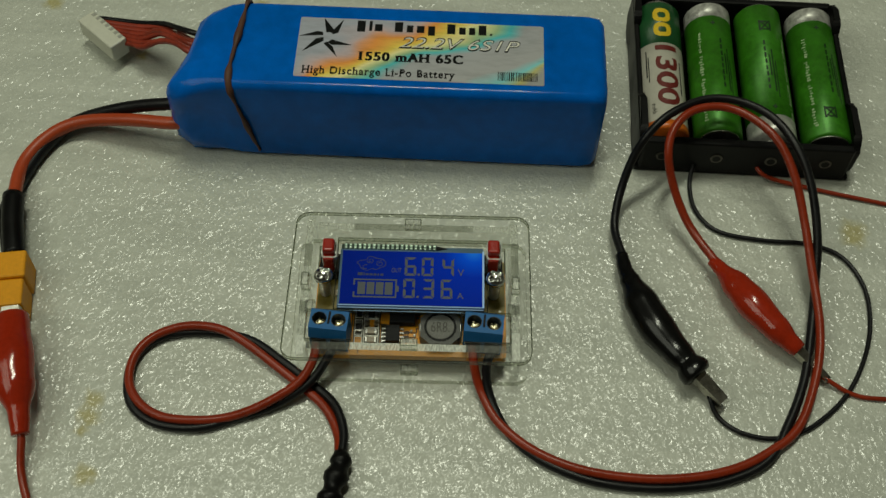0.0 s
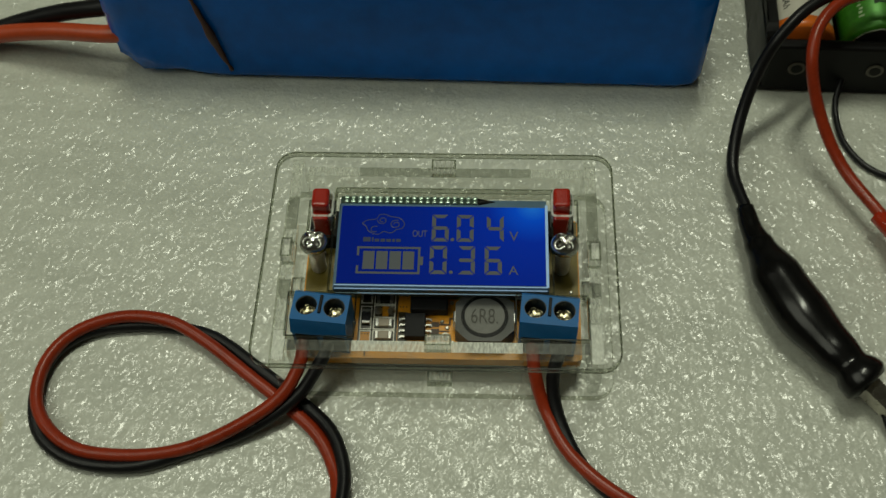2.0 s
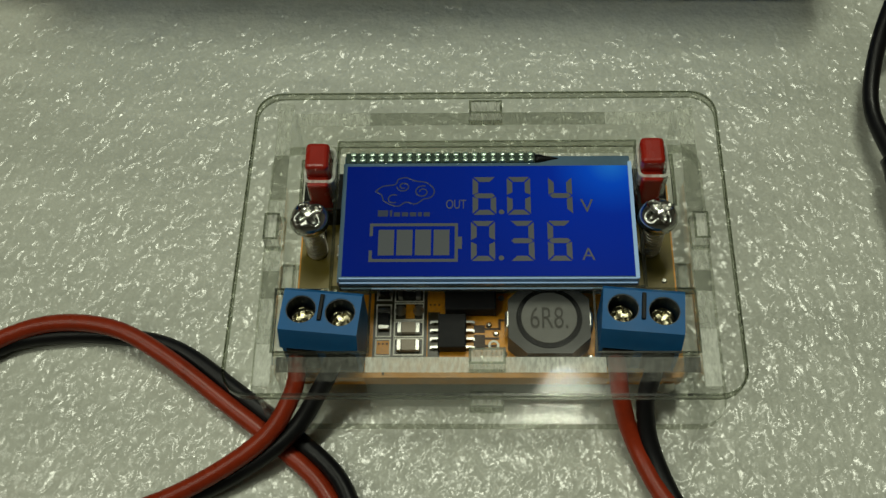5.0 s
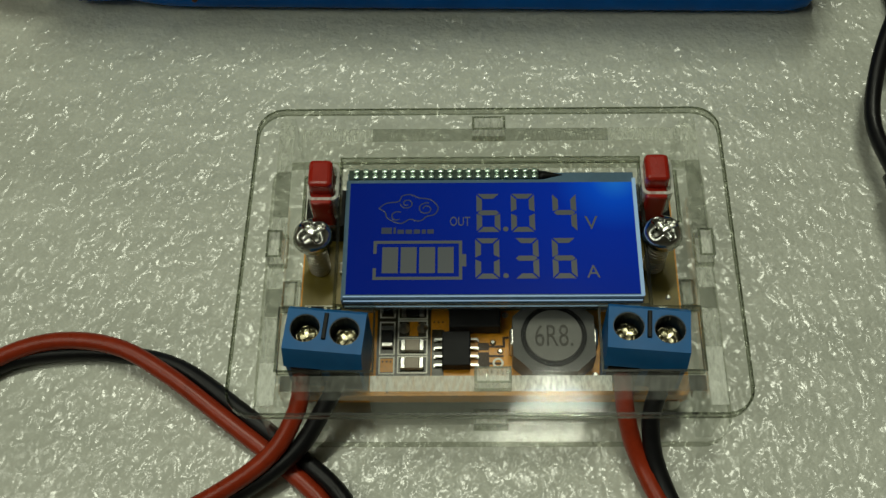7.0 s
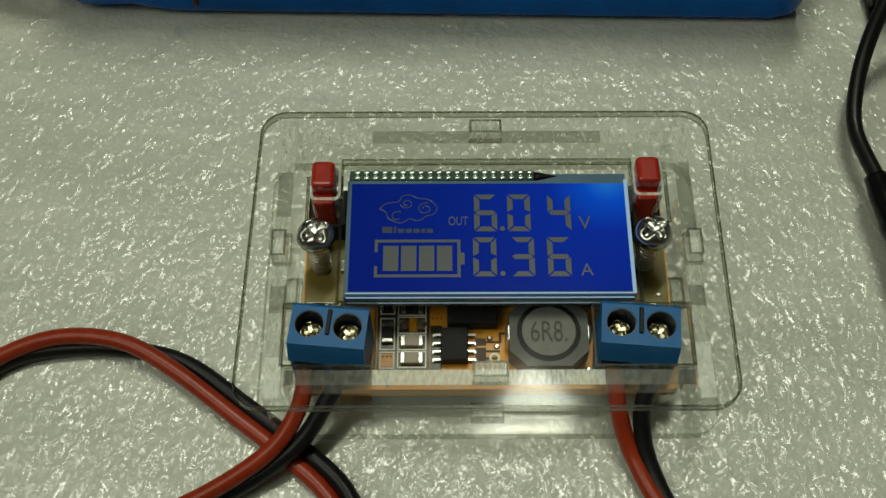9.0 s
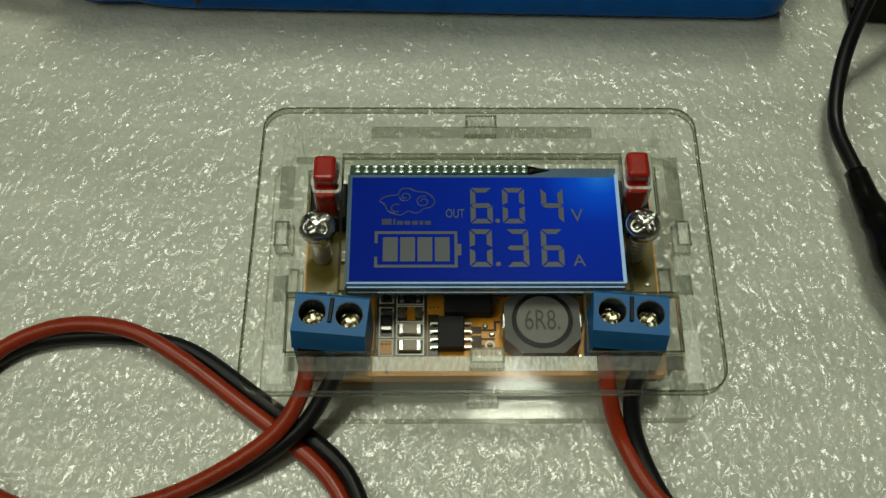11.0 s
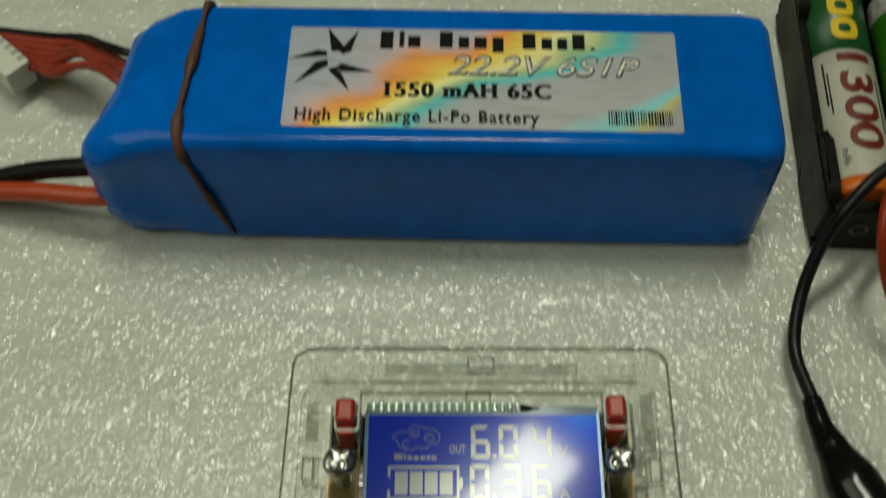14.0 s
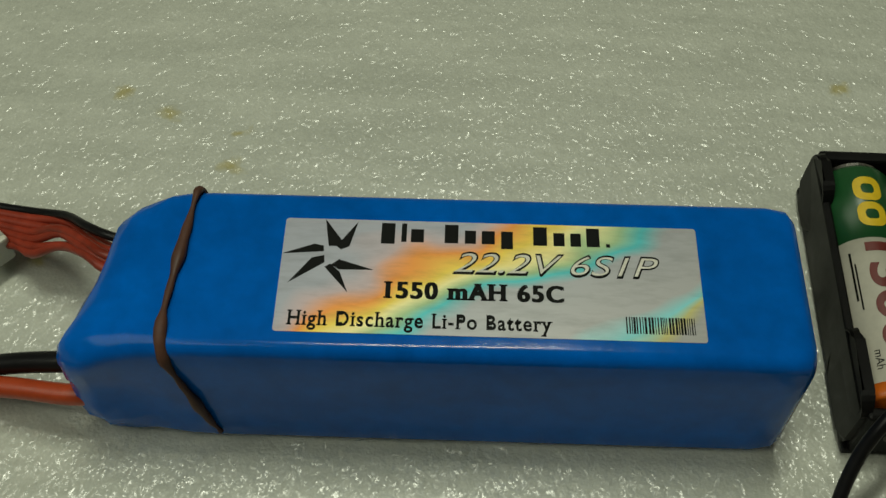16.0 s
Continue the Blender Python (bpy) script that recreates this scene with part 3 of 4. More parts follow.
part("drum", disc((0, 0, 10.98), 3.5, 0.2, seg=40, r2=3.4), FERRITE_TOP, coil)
part("marking", moved(lettering("6R8.", 4.6, 2.9), -2.3, -1.5, 11.08), MARK, coil)
for s in (-1, 1):
    part("solder_tab", box((s * 4.9, 0, 9.0), (1.0, 2.3, 3.6), 0.3), TIN, coil)


def cross_head(x, y, z, r, h, slot, deep, turn):
    """A domed screw head with a cross recess sunk into it."""
    bm, rings, seg = bmesh.new(), 13, 64
    rows, tr = [], math.radians(turn)
    for i in range(rings + 1):
        q = i / rings
        row = []
        for k in range(seg):
            a = 2 * math.pi * k / seg
            u, v = q * math.cos(a - tr), q * math.sin(a - tr)
            near = min(abs(u), abs(v))
            w = slot * (1.0 - 0.45 * q)
            cut = min(1.0, max(0.0, (w - near) / 0.12 + 0.5)) * min(1.0, max(0.0, (0.74 - q) / 0.16))
            cut = max(cut, min(1.0, max(0.0, (0.36 - q) / 0.14)))
            row.append(bm.verts.new((x + r * q * math.cos(a), y + r * q * math.sin(a), z + h * math.sqrt(max(0.0, 1 - q ** 2.6)) - deep * cut * (1 - 0.5 * q))))
        rows.append(row)
    for i in range(rings):
        for k in range(seg):
            j = (k + 1) % seg
            bm.faces.new((rows[i][k], rows[i + 1][k], rows[i + 1][j], rows[i][j]))
    bmesh.ops.remove_doubles(bm, verts=bm.verts[:], dist=1e-5)
    bmesh.ops.holes_fill(bm, edges=[e for e in bm.edges if e.is_boundary])
    return bm


def terminal_block(x, y, rz, size):
    """Two-way screw terminal: sloped front, round wells with screws."""
    t = part("terminal_block", terminal_body(), TERMINAL, module, "blue two way screw terminal")
    t.matrix_local = pose(x * MM, y * MM, 0, 0, 0, rz) @ Matrix.Diagonal((size, size, 1, 1))
    for sx in (-2.5, 2.5):
        # added lining that paints the shade down the well's side
        part("well_shade_lining", slab([(sx + 1.94 * math.cos(k * math.pi / 12), 0.5 + 1.94 * math.sin(k * math.pi / 12)) for k in range(24)], 13.6, 16.9, [[(sx + 1.84 * math.cos(k * math.pi / 12), 0.5 + 1.84 * math.sin(k * math.pi / 12)) for k in range(24)]]), WELL, t)
        part("terminal_screw", cross_head(sx, 0.5, 14.2, 1.75, 1.0, 0.32, 0.75, 20 if sx < 0 else 48), BRASS, t, "", True)
    for sx in (-2.5, 2.5):
        # black plate stands in for the shaded wire opening
        part("entry_shade", box((sx, -2.95, 10.0), (3.9, 0.3, 5.0), 0.1), BLACK, t)
    part("rib", box((0.0, 0.9, 17.05), (0.55, 3.6, 0.5), 0.1), BLACK, t)
    return t


def terminal_body():
    bm = bmesh.new()
    prof = [(3.6, 7.05), (3.6, 16.4), (3.0, 17.0), (-2.5, 17.0), (-3.5, 13.8), (-2.9, 13.6), (-2.9, 7.05)]
    wells = [[(sx + 1.95 * math.cos(k * math.pi / 10), 0.5 + 1.95 * math.sin(k * math.pi / 10)) for k in range(20)] for sx in (-2.5, 2.5)]
    a = [bm.verts.new((-5.0, y, z)) for y, z in prof]
    b = [bm.verts.new((5.0, y, z)) for y, z in prof]
    for i in range(len(prof)):
        j = (i + 1) % len(prof)
        if i != 2:
            bm.faces.new((a[i], a[j], b[j], b[i]))
    bm.faces.new(a[::-1]), bm.faces.new(b)
    # top face with its two wells
    edges = [bm.edges.get((a[2], b[2])), bm.edges.get((a[3], b[3])), bm.edges.get((a[2], a[3])), bm.edges.get((b[2], b[3]))]
    for w in wells:
        top = [bm.verts.new((x, y, 17.0)) for x, y in w]
        low = [bm.verts.new((x, y, 13.4)) for x, y in w]
        for i in range(20):
            e = bm.edges.new((top[i], top[(i + 1) % 20]))
            edges.append(e)
        for i in range(20):
            bm.faces.new((top[i], top[(i + 1) % 20], low[(i + 1) % 20], low[i]))
        bm.faces.new(low)
    bmesh.ops.triangle_fill(bm, use_beauty=True, edges=edges)
    return bm


terminal_block(-19.7, -12.6, -5.5, 0.94)
terminal_block(18.3, -12.5, -5.0, 0.96)

# display
lcd = part("display", box((0.1, 1.6, 15.1), (36.2, 17.6, 1.0), 0.1), LCD_EDGE, module, "blue backlit liquid crystal display with pale digits")
part("display_face", slab(rect(-17.6, 17.9, -6.9, 8.8), 15.61, 15.75), LCD_BLUE, lcd)
part("light_guide", box((0.1, 1.5, 13.9), (36.8, 17.2, 1.1), 0.1), LCD_EDGE, lcd)
part("back_light_board", box((0.1, 1.4, 12.4), (36.6, 16.6, 1.6), 0.1), CHIP, lcd)
part("bright_edge", bars([(17.95, 18.4, -7.2, 9.4)], 15.55, 0.2), LCD_GUIDE, lcd)
for y, z in ((-7.25, 15.58), (-7.45, 14.75), (-7.3, 12.95)):
    part("bright_edge", bars([(-17.9, 18.2, y, y + 0.14)], z, 0.14), LCD_GUIDE, lcd)
Z = 15.76
SEG = {"0": "abcdef", "3": "abcdg", "4": "bcfg", "6": "acdefg"}


def segment(pts):
    return part("digit_segment", poly(pts, Z, Z + 0.03), LCD_PALE, lcd)


def digit(ch, x0, y0, w, h):
    """One seven-segment figure, bars with slanted ends."""
    t, g, m = 0.70, 0.14, y0 + h / 2
    on = SEG[ch]
    for key, y, way in (("a", y0 + h, 1), ("d", y0, -1)):
        if key in on:
            segment([(x0 + g, y), (x0 + w - g, y), (x0 + w - g - t, y - t * way), (x0 + g + t, y - t * way)])
    if "g" in on:
        segment([(x0 + 0.15, m), (x0 + 0.15 + t / 2, m + t / 2), (x0 + w - 0.15 - t / 2, m + t / 2), (x0 + w - 0.15, m), (x0 + w - 0.15 - t / 2, m - t / 2), (x0 + 0.15 + t / 2, m - t / 2)])
    for key, x, ya, yb, way in (("f", x0, m, y0 + h, 1), ("b", x0 + w, m, y0 + h, -1), ("e", x0, y0, m, 1), ("c", x0 + w, y0, m, -1)):
        if key in on:
            up, low = (1.0, 0.5) if yb > m else (0.5, 1.0)
            segment([(x, ya + g), (x, yb - g), (x + t * way, yb - g - t * up), (x + t * way, ya + g + t * low)])


for ch, x in (("6", -1.7), ("0", 2.6), ("4", 7.8)):
    digit(ch, x, 1.6, 2.95, 5.5)
for ch, x in (("0", -1.9), ("3", 2.9), ("6", 7.5)):
    digit(ch, x, -4.9, 2.95, 5.6)
part("decimal_point", disc((1.9, 2.0, Z + 0.02), 0.34, 0.04, seg=14), LCD_PALE, lcd)
part("decimal_point", disc((1.8, -4.5, Z + 0.02), 0.34, 0.04, seg=14), LCD_PALE, lcd)
for txt, x, y, w, h in (("OUT", -5.0, 2.5, 2.5, 1.3), ("V", 11.7, 1.9, 1.6, 1.9), ("A", 11.6, -4.8, 1.6, 1.7)):
    part("caption", moved(lettering(txt, w, h), x, y, Z), LCD_PALE, lcd)
# gauge
bm = bmesh.new()
bars([(-14.4, -3.5, 0.0, 0.4), (-14.4, -3.5, -5.0, -4.6), (-14.4, -14.0, -1.4, 0.0), (-14.4, -14.0, -4.6, -3.4), (-3.9, -3.5, -4.6, 0.0), (-3.5, -3.0, -3.2, -1.5)], Z, 0.03, bm)
part("gauge_frame", bm, LCD_PALE, lcd)
for k in range(4):
    part("gauge_bar", bars([(-13.3 + 2.27 * k, -11.35 + 2.27 * k, -4.1, -0.5)], Z, 0.03), LCD_PALE, lcd)
# scrolled emblem above the gauge, and bars for the name under it
emblem = [(x, y, Z) for x, y in ((-13.9, 5.1), (-13.0, 5.8), (-11.4, 6.1), (-11.1, 6.8), (-10.1, 7.1), (-8.9, 6.6), (-7.4, 6.3), (-6.5, 5.2), (-6.9, 4.2), (-7.9, 3.9), (-8.3, 3.5), (-9.0, 3.2), (-10.0, 3.5), (-11.0, 2.9), (-12.1, 3.2), (-12.9, 3.8), (-13.1, 4.5), (-13.9, 5.1))]
part("emblem", sweep(smooth_path(emblem, 0.3), 0.085, seg=6, flat=0.2), FAINT, lcd)
for cx, cy, r, start, n_arc in ((-10.4, 5.8, 0.85, 3.2, 24), (-8.0, 5.0, 1.0, 1.2, 24), (-11.6, 3.9, 0.8, 1.0, 13)):
    part("emblem_scroll", sweep([Vector((cx + r * (1 - k / 34) * math.cos(start + k * 0.36), cy + r * 0.9 * (1 - k / 34) * math.sin(start + k * 0.36), Z)) for k in range(n_arc)], 0.085, seg=6, flat=0.2), FAINT, lcd)
part("name_bars", bars([(-13.5, -12.2, 1.4, 2.3), (-12.0, -11.7, 1.4, 2.3), (-11.5, -10.7, 1.4, 2.0), (-10.5, -9.7, 1.4, 2.0), (-9.5, -8.7, 1.4, 2.0), (-8.5, -8.0, 1.4, 2.0), (-7.8, -7.0, 1.4, 2.0)], Z, 0.03), FAINT, lcd)
# display pins
for k in range(20):
    x = -16.9 + 1.19 * k
    pin = box((x, 9.65, 15.85), (0.72, 0.5, 0.36), 0.12)
    box((x, 10.5, 15.85), (0.72, 0.55, 0.36), 0.12, bm=pin)
    box((x, 10.1, 15.74), (0.34, 0.6, 0.2), bm=pin)
    box((x, 10.85, 13.8), (0.4, 0.3, 3.8), bm=pin)
    part("display_pin", pin, PIN, lcd, "", True)
part("pin_strip", box((-5.8, 10.1, 15.45), (24.2, 1.5, 0.5), 0.08), surface("dark_green_resin", (0.004, 0.03, 0.014), 0.3), lcd)
part("resin_tip", sweep([Vector((6.2 + 0.6 * k, 10.0, 15.6)) for k in range(6)], [0.7, 0.65, 0.5, 0.35, 0.2, 0.06], seg=8, flat=0.6), BLACK, lcd, smooth=True)

for x, y in ((-21.1, 8.3), (20.7, 8.9)):
    b = part("push_button", box((x, y - 0.4, 9.2), (5.2, 5.6, 4.2), 0.3), BLACK, module, "red push button in the case")
    part("button_stem", box((x, y - 2.2, 14.0), (2.7, 2.2, 6.4), 0.35), RED_CAP, b)
    part("button_cap", box((x, y, 17.0), (3.0, 3.9, 4.6), 0.6, seg=3), RED_CAP, b)
    part("sleeve_rim", slab(rounded(3.9, 5.3, 0.8, x + 0.2, y - 0.2), 17.0, 17.25, [rounded(3.3, 4.5, 0.6, x + 0.2, y - 0.2)]), CUT_EDGE, b)
    part("button_sleeve", slab(rounded(3.8, 5.2, 0.8, x + 0.2, y - 0.2), 12.6, 17.0, [rounded(3.2, 4.4, 0.6, x + 0.2, y - 0.2)]), ACRYLIC_MATT, b)


def case_screw(x, y):
    bm = disc((x, y, 11.4), 1.25, 9.0, seg=20)
    s = part("case_screw", bm, METAL, module, "shiny steel cross head screw", True)
    part("screw_head", cross_head(x, y, 15.3, 2.5, 1.9, 0.24, 1.1, 35), CHROME, s, smooth=True)
    for k in range(10):
        part("thread", disc((x, y, 7.6 + 0.7 * k), 1.4, 0.28, seg=18), METAL, s)


case_screw(-22.0, 1.2)
case_screw(21.2, 1.4)


# ---- cables ----
L_RED = [(-20.6, 2.6, 10.4), (-20.8, -0.2, 9.6), (-21.2, -3.0, 8.0), (-24.4, -8.0, 5.4), (-32.0, -13.2, 3.4), (-40.2, -16.8, 2.2), (-48.3, -18.3, 2.2), (-57.4, -17.8, 2.2), (-63.7, -14.2, 2.2), (-67.1, -8.7, 2.2), (-67.1, -1.8, 2.2), (-63.4, 3.9, 2.4), (-55.7, 7.3, 2.9), (-46.9, 6.9, 3.3), (-39.3, 3.3, 2.8), (-30.0, -3.1, 2.0), (-23.2, -7.9, 1.4), (-17.4, -13.0, 1.4), (-13.7, -19.9, 1.6), (-12.8, -27.0, 3.0)]
L_BLK = [(-16.2, 2.6, 10.4), (-16.6, -0.2, 9.6), (-18.2, -3.0, 7.6), (-21.8, -7.4, 4.4), (-30.0, -12.8, 1.8), (-38.9, -16.6, 1.3), (-48.2, -19.9, 1.3), (-58.7, -19.3, 1.3), (-65.7, -14.4, 1.3), (-67.9, -6.0, 1.3), (-66.0, 0.8, 1.3), (-60.8, 5.0, 1.3), (-53.5, 6.6, 1.2), (-46.0, 6.6, 1.15), (-38.0, 4.8, 1.3), (-29.0, -1.2, 1.6), (-21.4, -6.6, 1.5), (-15.3, -12.1, 2.0), (-12.3, -19.5, 2.6), (-12.2, -27.0, 3.4)]
R_RED = [(17.9, 3.4, 10.4), (18.2, 0.2, 9.4), (18.8, -2.4, 6.9), (20.6, -6.3, 3.2), (25.0, -14.1, 2.2), (33.5, -21.1, 2.2), (44.4, -25.4, 2.2), (56.6, -27.0, 2.2), (68.8, -26.6, 2.2), (81.2, -23.8, 2.2), (91.2, -18.6, 2.2), (99.6, -11.0, 2.4), (105.2, 3.0, 3.6), (107.0, 15.6, 5.6), (105.8, 30.9, 9.0), (104.3, 41.8, 13.0), (101.4, 52.0, 19.0), (97.2, 60.8, 23.0), (91.1, 67.7, 24.0), (83.5, 71.7, 24.0), (75.0, 70.2, 24.0), (69.5, 64.8, 23.0), (67.9, 58.4, 20.0), (70.2, 52.5, 13.0), (75.1, 44.0, 7.0), (82.5, 32.5, 5.5)]
R_BLK = [(22.9, 3.4, 10.4), (22.4, 0.2, 9.4), (21.7, -2.4, 6.6), (22.9, -7.7, 3.0), (27.2, -15.9, 1.5), (34.9, -22.8, 1.3), (45.8, -27.4, 1.3), (56.6, -29.0, 1.3), (68.8, -28.6, 1.3), (81.2, -25.9, 1.3), (91.0, -20.5, 1.8), (96.6, -11.4, 2.0), (101.8, 0.6, 2.8), (104.6, 12.6, 4.0), (107.0, 27.5, 6.4), (107.4, 38.3, 12.0), (105.3, 50.4, 19.0), (101.6, 59.7, 23.0), (95.9, 68.9, 24.0), (87.5, 74.0, 24.0), (78.3, 74.2, 24.0), (68.8, 68.8, 24.0), (62.8, 63.2, 22.0), (59.1, 59.0, 16.0), (56.5, 52.6, 9.0), (55.1, 44.1, 5.5), (56.3, 36.8, 5.5), (58.0, 31.0, 6.0)]
TAPE = [(-12.5, -24.8, 3.0), (-12.2, -27.5, 3.2), (-12.7, -30.5, 3.4), (-13.6, -34.9, 3.4), (-13.8, -41.8, 3.4), (-13.4, -52.0, 3.4)]
R = 1.15
left_cable = thing("input_cable", "red and black twin cable looped over itself on the foam", "cable")
wire("red_core", L_RED, R, RED_WIRE, left_cable)
wire("black_core", L_BLK, R, BLACK_RUBBER, left_cable)
tp = smooth_path(TAPE, 0.7)
random.seed(4)
part("tape_joint", sweep(tp, [min(2.7, 1.8 + 0.4 * k) + 0.45 * math.sin(k * 0.9) * (k > 2) + random.uniform(-0.2, 0.2) for k in range(len(tp))], seg=14, flat=0.95), BLACK, left_cable, "wrinkled black tape wound round the joint", True)
right_cable = thing("output_cable", "red and black test lead arching up over the cell holder", "cable")
wire("red_core", R_RED, R, RED_WIRE, right_cable)
wire("black_core", R_BLK, R, BLACK_RUBBER, right_cable)


def boot(path, profile, material, parent, name="boot", flat=0.9):
    p = smooth_path(path, 0.6)
    out = []
    for k in range(len(p)):
        s = k / (len(p) - 1)
        for (a, ra), (b, rb) in zip(profile, profile[1:]):
            if a <= s <= b:
                f = (s - a) / (b - a)
                f = f * f * (3 - 2 * f)
                out.append(ra + (rb - ra) * f)
                break
    return part(name, sweep(p, out, seg=22, flat=flat), material, parent, "", True)


def jaw(a, b, w0, w1, parent, name="jaw"):
    """A folded steel jaw: a channel that narrows towards its tip."""
    a, b = Vector(a), Vector(b)
    way = (b - a).normalized()
    side = way.cross(Vector((0, 0, 1))).normalized()
    up = side.cross(way)
    bm = bmesh.new()
    for s0, s1, z0, z1 in ((-1, 1, 0.6, 1.0), (-1, -0.72, -1.0, 0.6), (0.72, 1, -1.0, 0.6), (-1, 1, -1.4, -1.0)):
        vs = []
        for c, w in ((a, w0), (b, w1)):
            for s, z in ((s0, z0), (s1, z0), (s1, z1), (s0, z1)):
                vs.append(bm.verts.new(c + side * (s * w) + up * (z * w * 0.8)))
        for f in ((0, 1, 2, 3), (7, 6, 5, 4), (0, 4, 5, 1), (1, 5, 6, 2), (2, 6, 7, 3), (3, 7, 4, 0)):
            bm.faces.new([vs[i] for i in f])
    return part(name, bm, CLIP_STEEL, parent)


black_clip = thing("crocodile_clip", "crocodile clip in a glossy black vinyl boot", "clip", group="crocodile clips")
boot([(56.6, 34.2, 6.0), (58.2, 27.4, 6.0), (64.4, 13.4, 6.0), (72.2, 2.6, 6.0), (75.0, -0.4, 5.6)], [(0, 1.7), (0.12, 2.0), (0.22, 2.8), (0.40, 4.6), (0.58, 4.9), (0.78, 3.9), (0.90, 3.3), (0.93, 4.3), (0.97, 4.4), (1.0, 3.5)], BLACK_VINYL, black_clip)
jaw((74.2, 0.4, 5.2), (80.9, -6.2, 3.4), 1.7, 1.4, black_clip)
red_clip = thing("crocodile_clip", "crocodile clip in a glossy red vinyl boot", "clip", group="crocodile clips")
boot([(81.0, 34.4, 5.2), (86.1, 27.4, 5.6), (92.0, 18.8, 6.0), (98.4, 11.2, 5.4), (101.0, 8.8, 4.8)], [(0, 1.7), (0.1, 2.0), (0.3, 3.9), (0.5, 4.5), (0.75, 3.7), (0.95, 2.5), (1.0, 2.2)], RED_BOOT, red_clip)
jaw((100.5, 9.4, 4.4), (108.4, 2.2, 2.0), 1.3, 0.8, red_clip)

HOLDER_BLK = [(80.0, 72.0, 4.0), (78.3, 66.7, 4.0), (77.4, 62.3, 1.4), (78.6, 53.6, 0.8), (84.4, 46.9, 0.8), (96.4, 44.7, 0.8), (108.7, 44.2, 0.8), (117.5, 40.5, 0.8), (122.2, 30.9, 0.8), (121.9, 18.8, 0.8), (117.9, 7.0, 0.8), (111.5, -3.0, 0.8), (102.0, -11.2, 0.8), (93.3, -14.2, 0.8), (85.1, -13.0, 0.8), (79.8, -9.0, 0.9), (77.6, -4.4, 3.0)]
HOLDER_RED = [(95.0, 71.0, 4.0), (97.0, 65.7, 4.0), (101.4, 64.9, 2.0), (111.1, 63.5, 0.8), (121.9, 61.2, 0.8), (132.4, 59.2, 0.8), (152.4, 54.9, 0.8), (161.4, 38.7, 0.8), (153.2, 14.0, 0.8), (136.0, -0.7, 0.8), (122.7, -1.7, 0.8), (114.6, -0.9, 0.8), (107.0, 2.8, 2.4)]

# ---- cell holder ----
holder = thing("battery_holder", "black plastic tray holding four round cells in a row", "battery holder", 92.2, 95.5, 0, 0.0)
W, D = 60.6, 57.0


def lug(x, y, length):
    """An upright tongue with rounded corners that holds the cells in."""
    bm = slab(rounded(length, 14.4, 3.6, y, 8.4), -0.9, 0.9)
    for v in bm.verts:
        v.co = (x + v.co.z, v.co.x, v.co.y)
    edges = [e for e in bm.edges if len(e.link_faces) == 2 and e.calc_face_angle() > 1.2]
    bmesh.ops.bevel(bm, geom=edges, offset=0.35, segments=2, affect="EDGES")
    return bm


part("tray_floor", box((0, 0, 1.2), (W, D, 1.6), 0.4), BLACK, holder)
for s in (-1, 1):
    part("end_wall", box((0, s * (D / 2 - 1.2), 7.4), (W - 2, 2.4, 12.6), 0.7), BLACK, holder)
    part("side_wall", box((s * (W / 2 - 0.8), 0, 7.2), (1.6, D - 3, 12.4), 0.5), BLACK, holder)
    part("lug", lug(s * (W / 2 - 0.9), -D / 2 + 9.2, 17.0), BLACK, holder)
    part("lug", lug(s * (W / 2 - 0.9), D / 2 - 6.8, 12.0), BLACK, holder)
for k in (-1, 0, 1):
    part("divider", box((15.2 * k, 0, 3.4), (1.2, D - 4, 4.4), 0.3), BLACK, holder)
for k in range(4):
    x = -22.8 + 15.2 * k
    ring = part("rivet", disc((x - 0.6, -D / 2 - 0.1, 7.6), 1.7, 0.4, seg=20, axis="Y"), DULL, holder)
    part("rivet_hole", disc((x - 0.6, -D / 2 - 0.25, 7.6), 1.15, 0.3, seg=16, axis="Y"), BLACK, ring)
    spring = [Vector((x + (2.0 + 0.15 * i / 8) * math.cos(i * 0.7), D / 2 - 2.5 - 0.09 * i, 8.9 + (2.0 + 0.15 * i / 8) * math.sin(i * 0.7))) for i in range(30)]
    part("spring", sweep(spring, 0.3, seg=6), METAL, holder, smooth=True)
wire("black_lead", [(x - 92.2, y - 95.5, z) for x, y, z in HOLDER_BLK], 0.62, BLACK_RUBBER, holder)
wire("red_lead", [(x - 92.2, y - 95.5, z) for x, y, z in HOLDER_RED], 0.62, RED_WIRE, holder)


def tube_part(name, y0, y1, r, material, parent, r2=None):
    return part(name, disc((0, (y0 + y1) / 2, 0), r, y1 - y0, seg=40, axis="Y", r2=r2), material, parent, smooth=False)


def on_cell(bm, r):
    """Wraps flat work onto the top of a round cell: x becomes the way round it."""
    for k in range(-13, 14):
        bmesh.ops.bisect_plane(bm, geom=bm.verts[:] + bm.edges[:] + bm.faces[:], plane_co=(0.45 * k + 0.01, 0, 0), plane_no=(1, 0, 0))
    for v in bm.verts:
        a, rr = v.co.x / r, r + v.co.z
        v.co = (rr * math.sin(a), v.co.y, rr * math.cos(a))
    return bm


def cell_base(name, label, k):
    return thing(name, label, "battery", 92.2 - 22.8 + 15.2 * k, 95.5, 9.2, 0.0, group="cells in the holder")


RC = 6.8
# white and green cell
c = cell_base("cell", "white, orange and dark green rechargeable cell marked 1300", 0)
body = part("sleeve", sweep([Vector((0, y, 0)) for y in (-24.0, -22.4, -20.0, 0.0, 6.6)], RC, seg=44), WHITE_CELL, c, "", True)
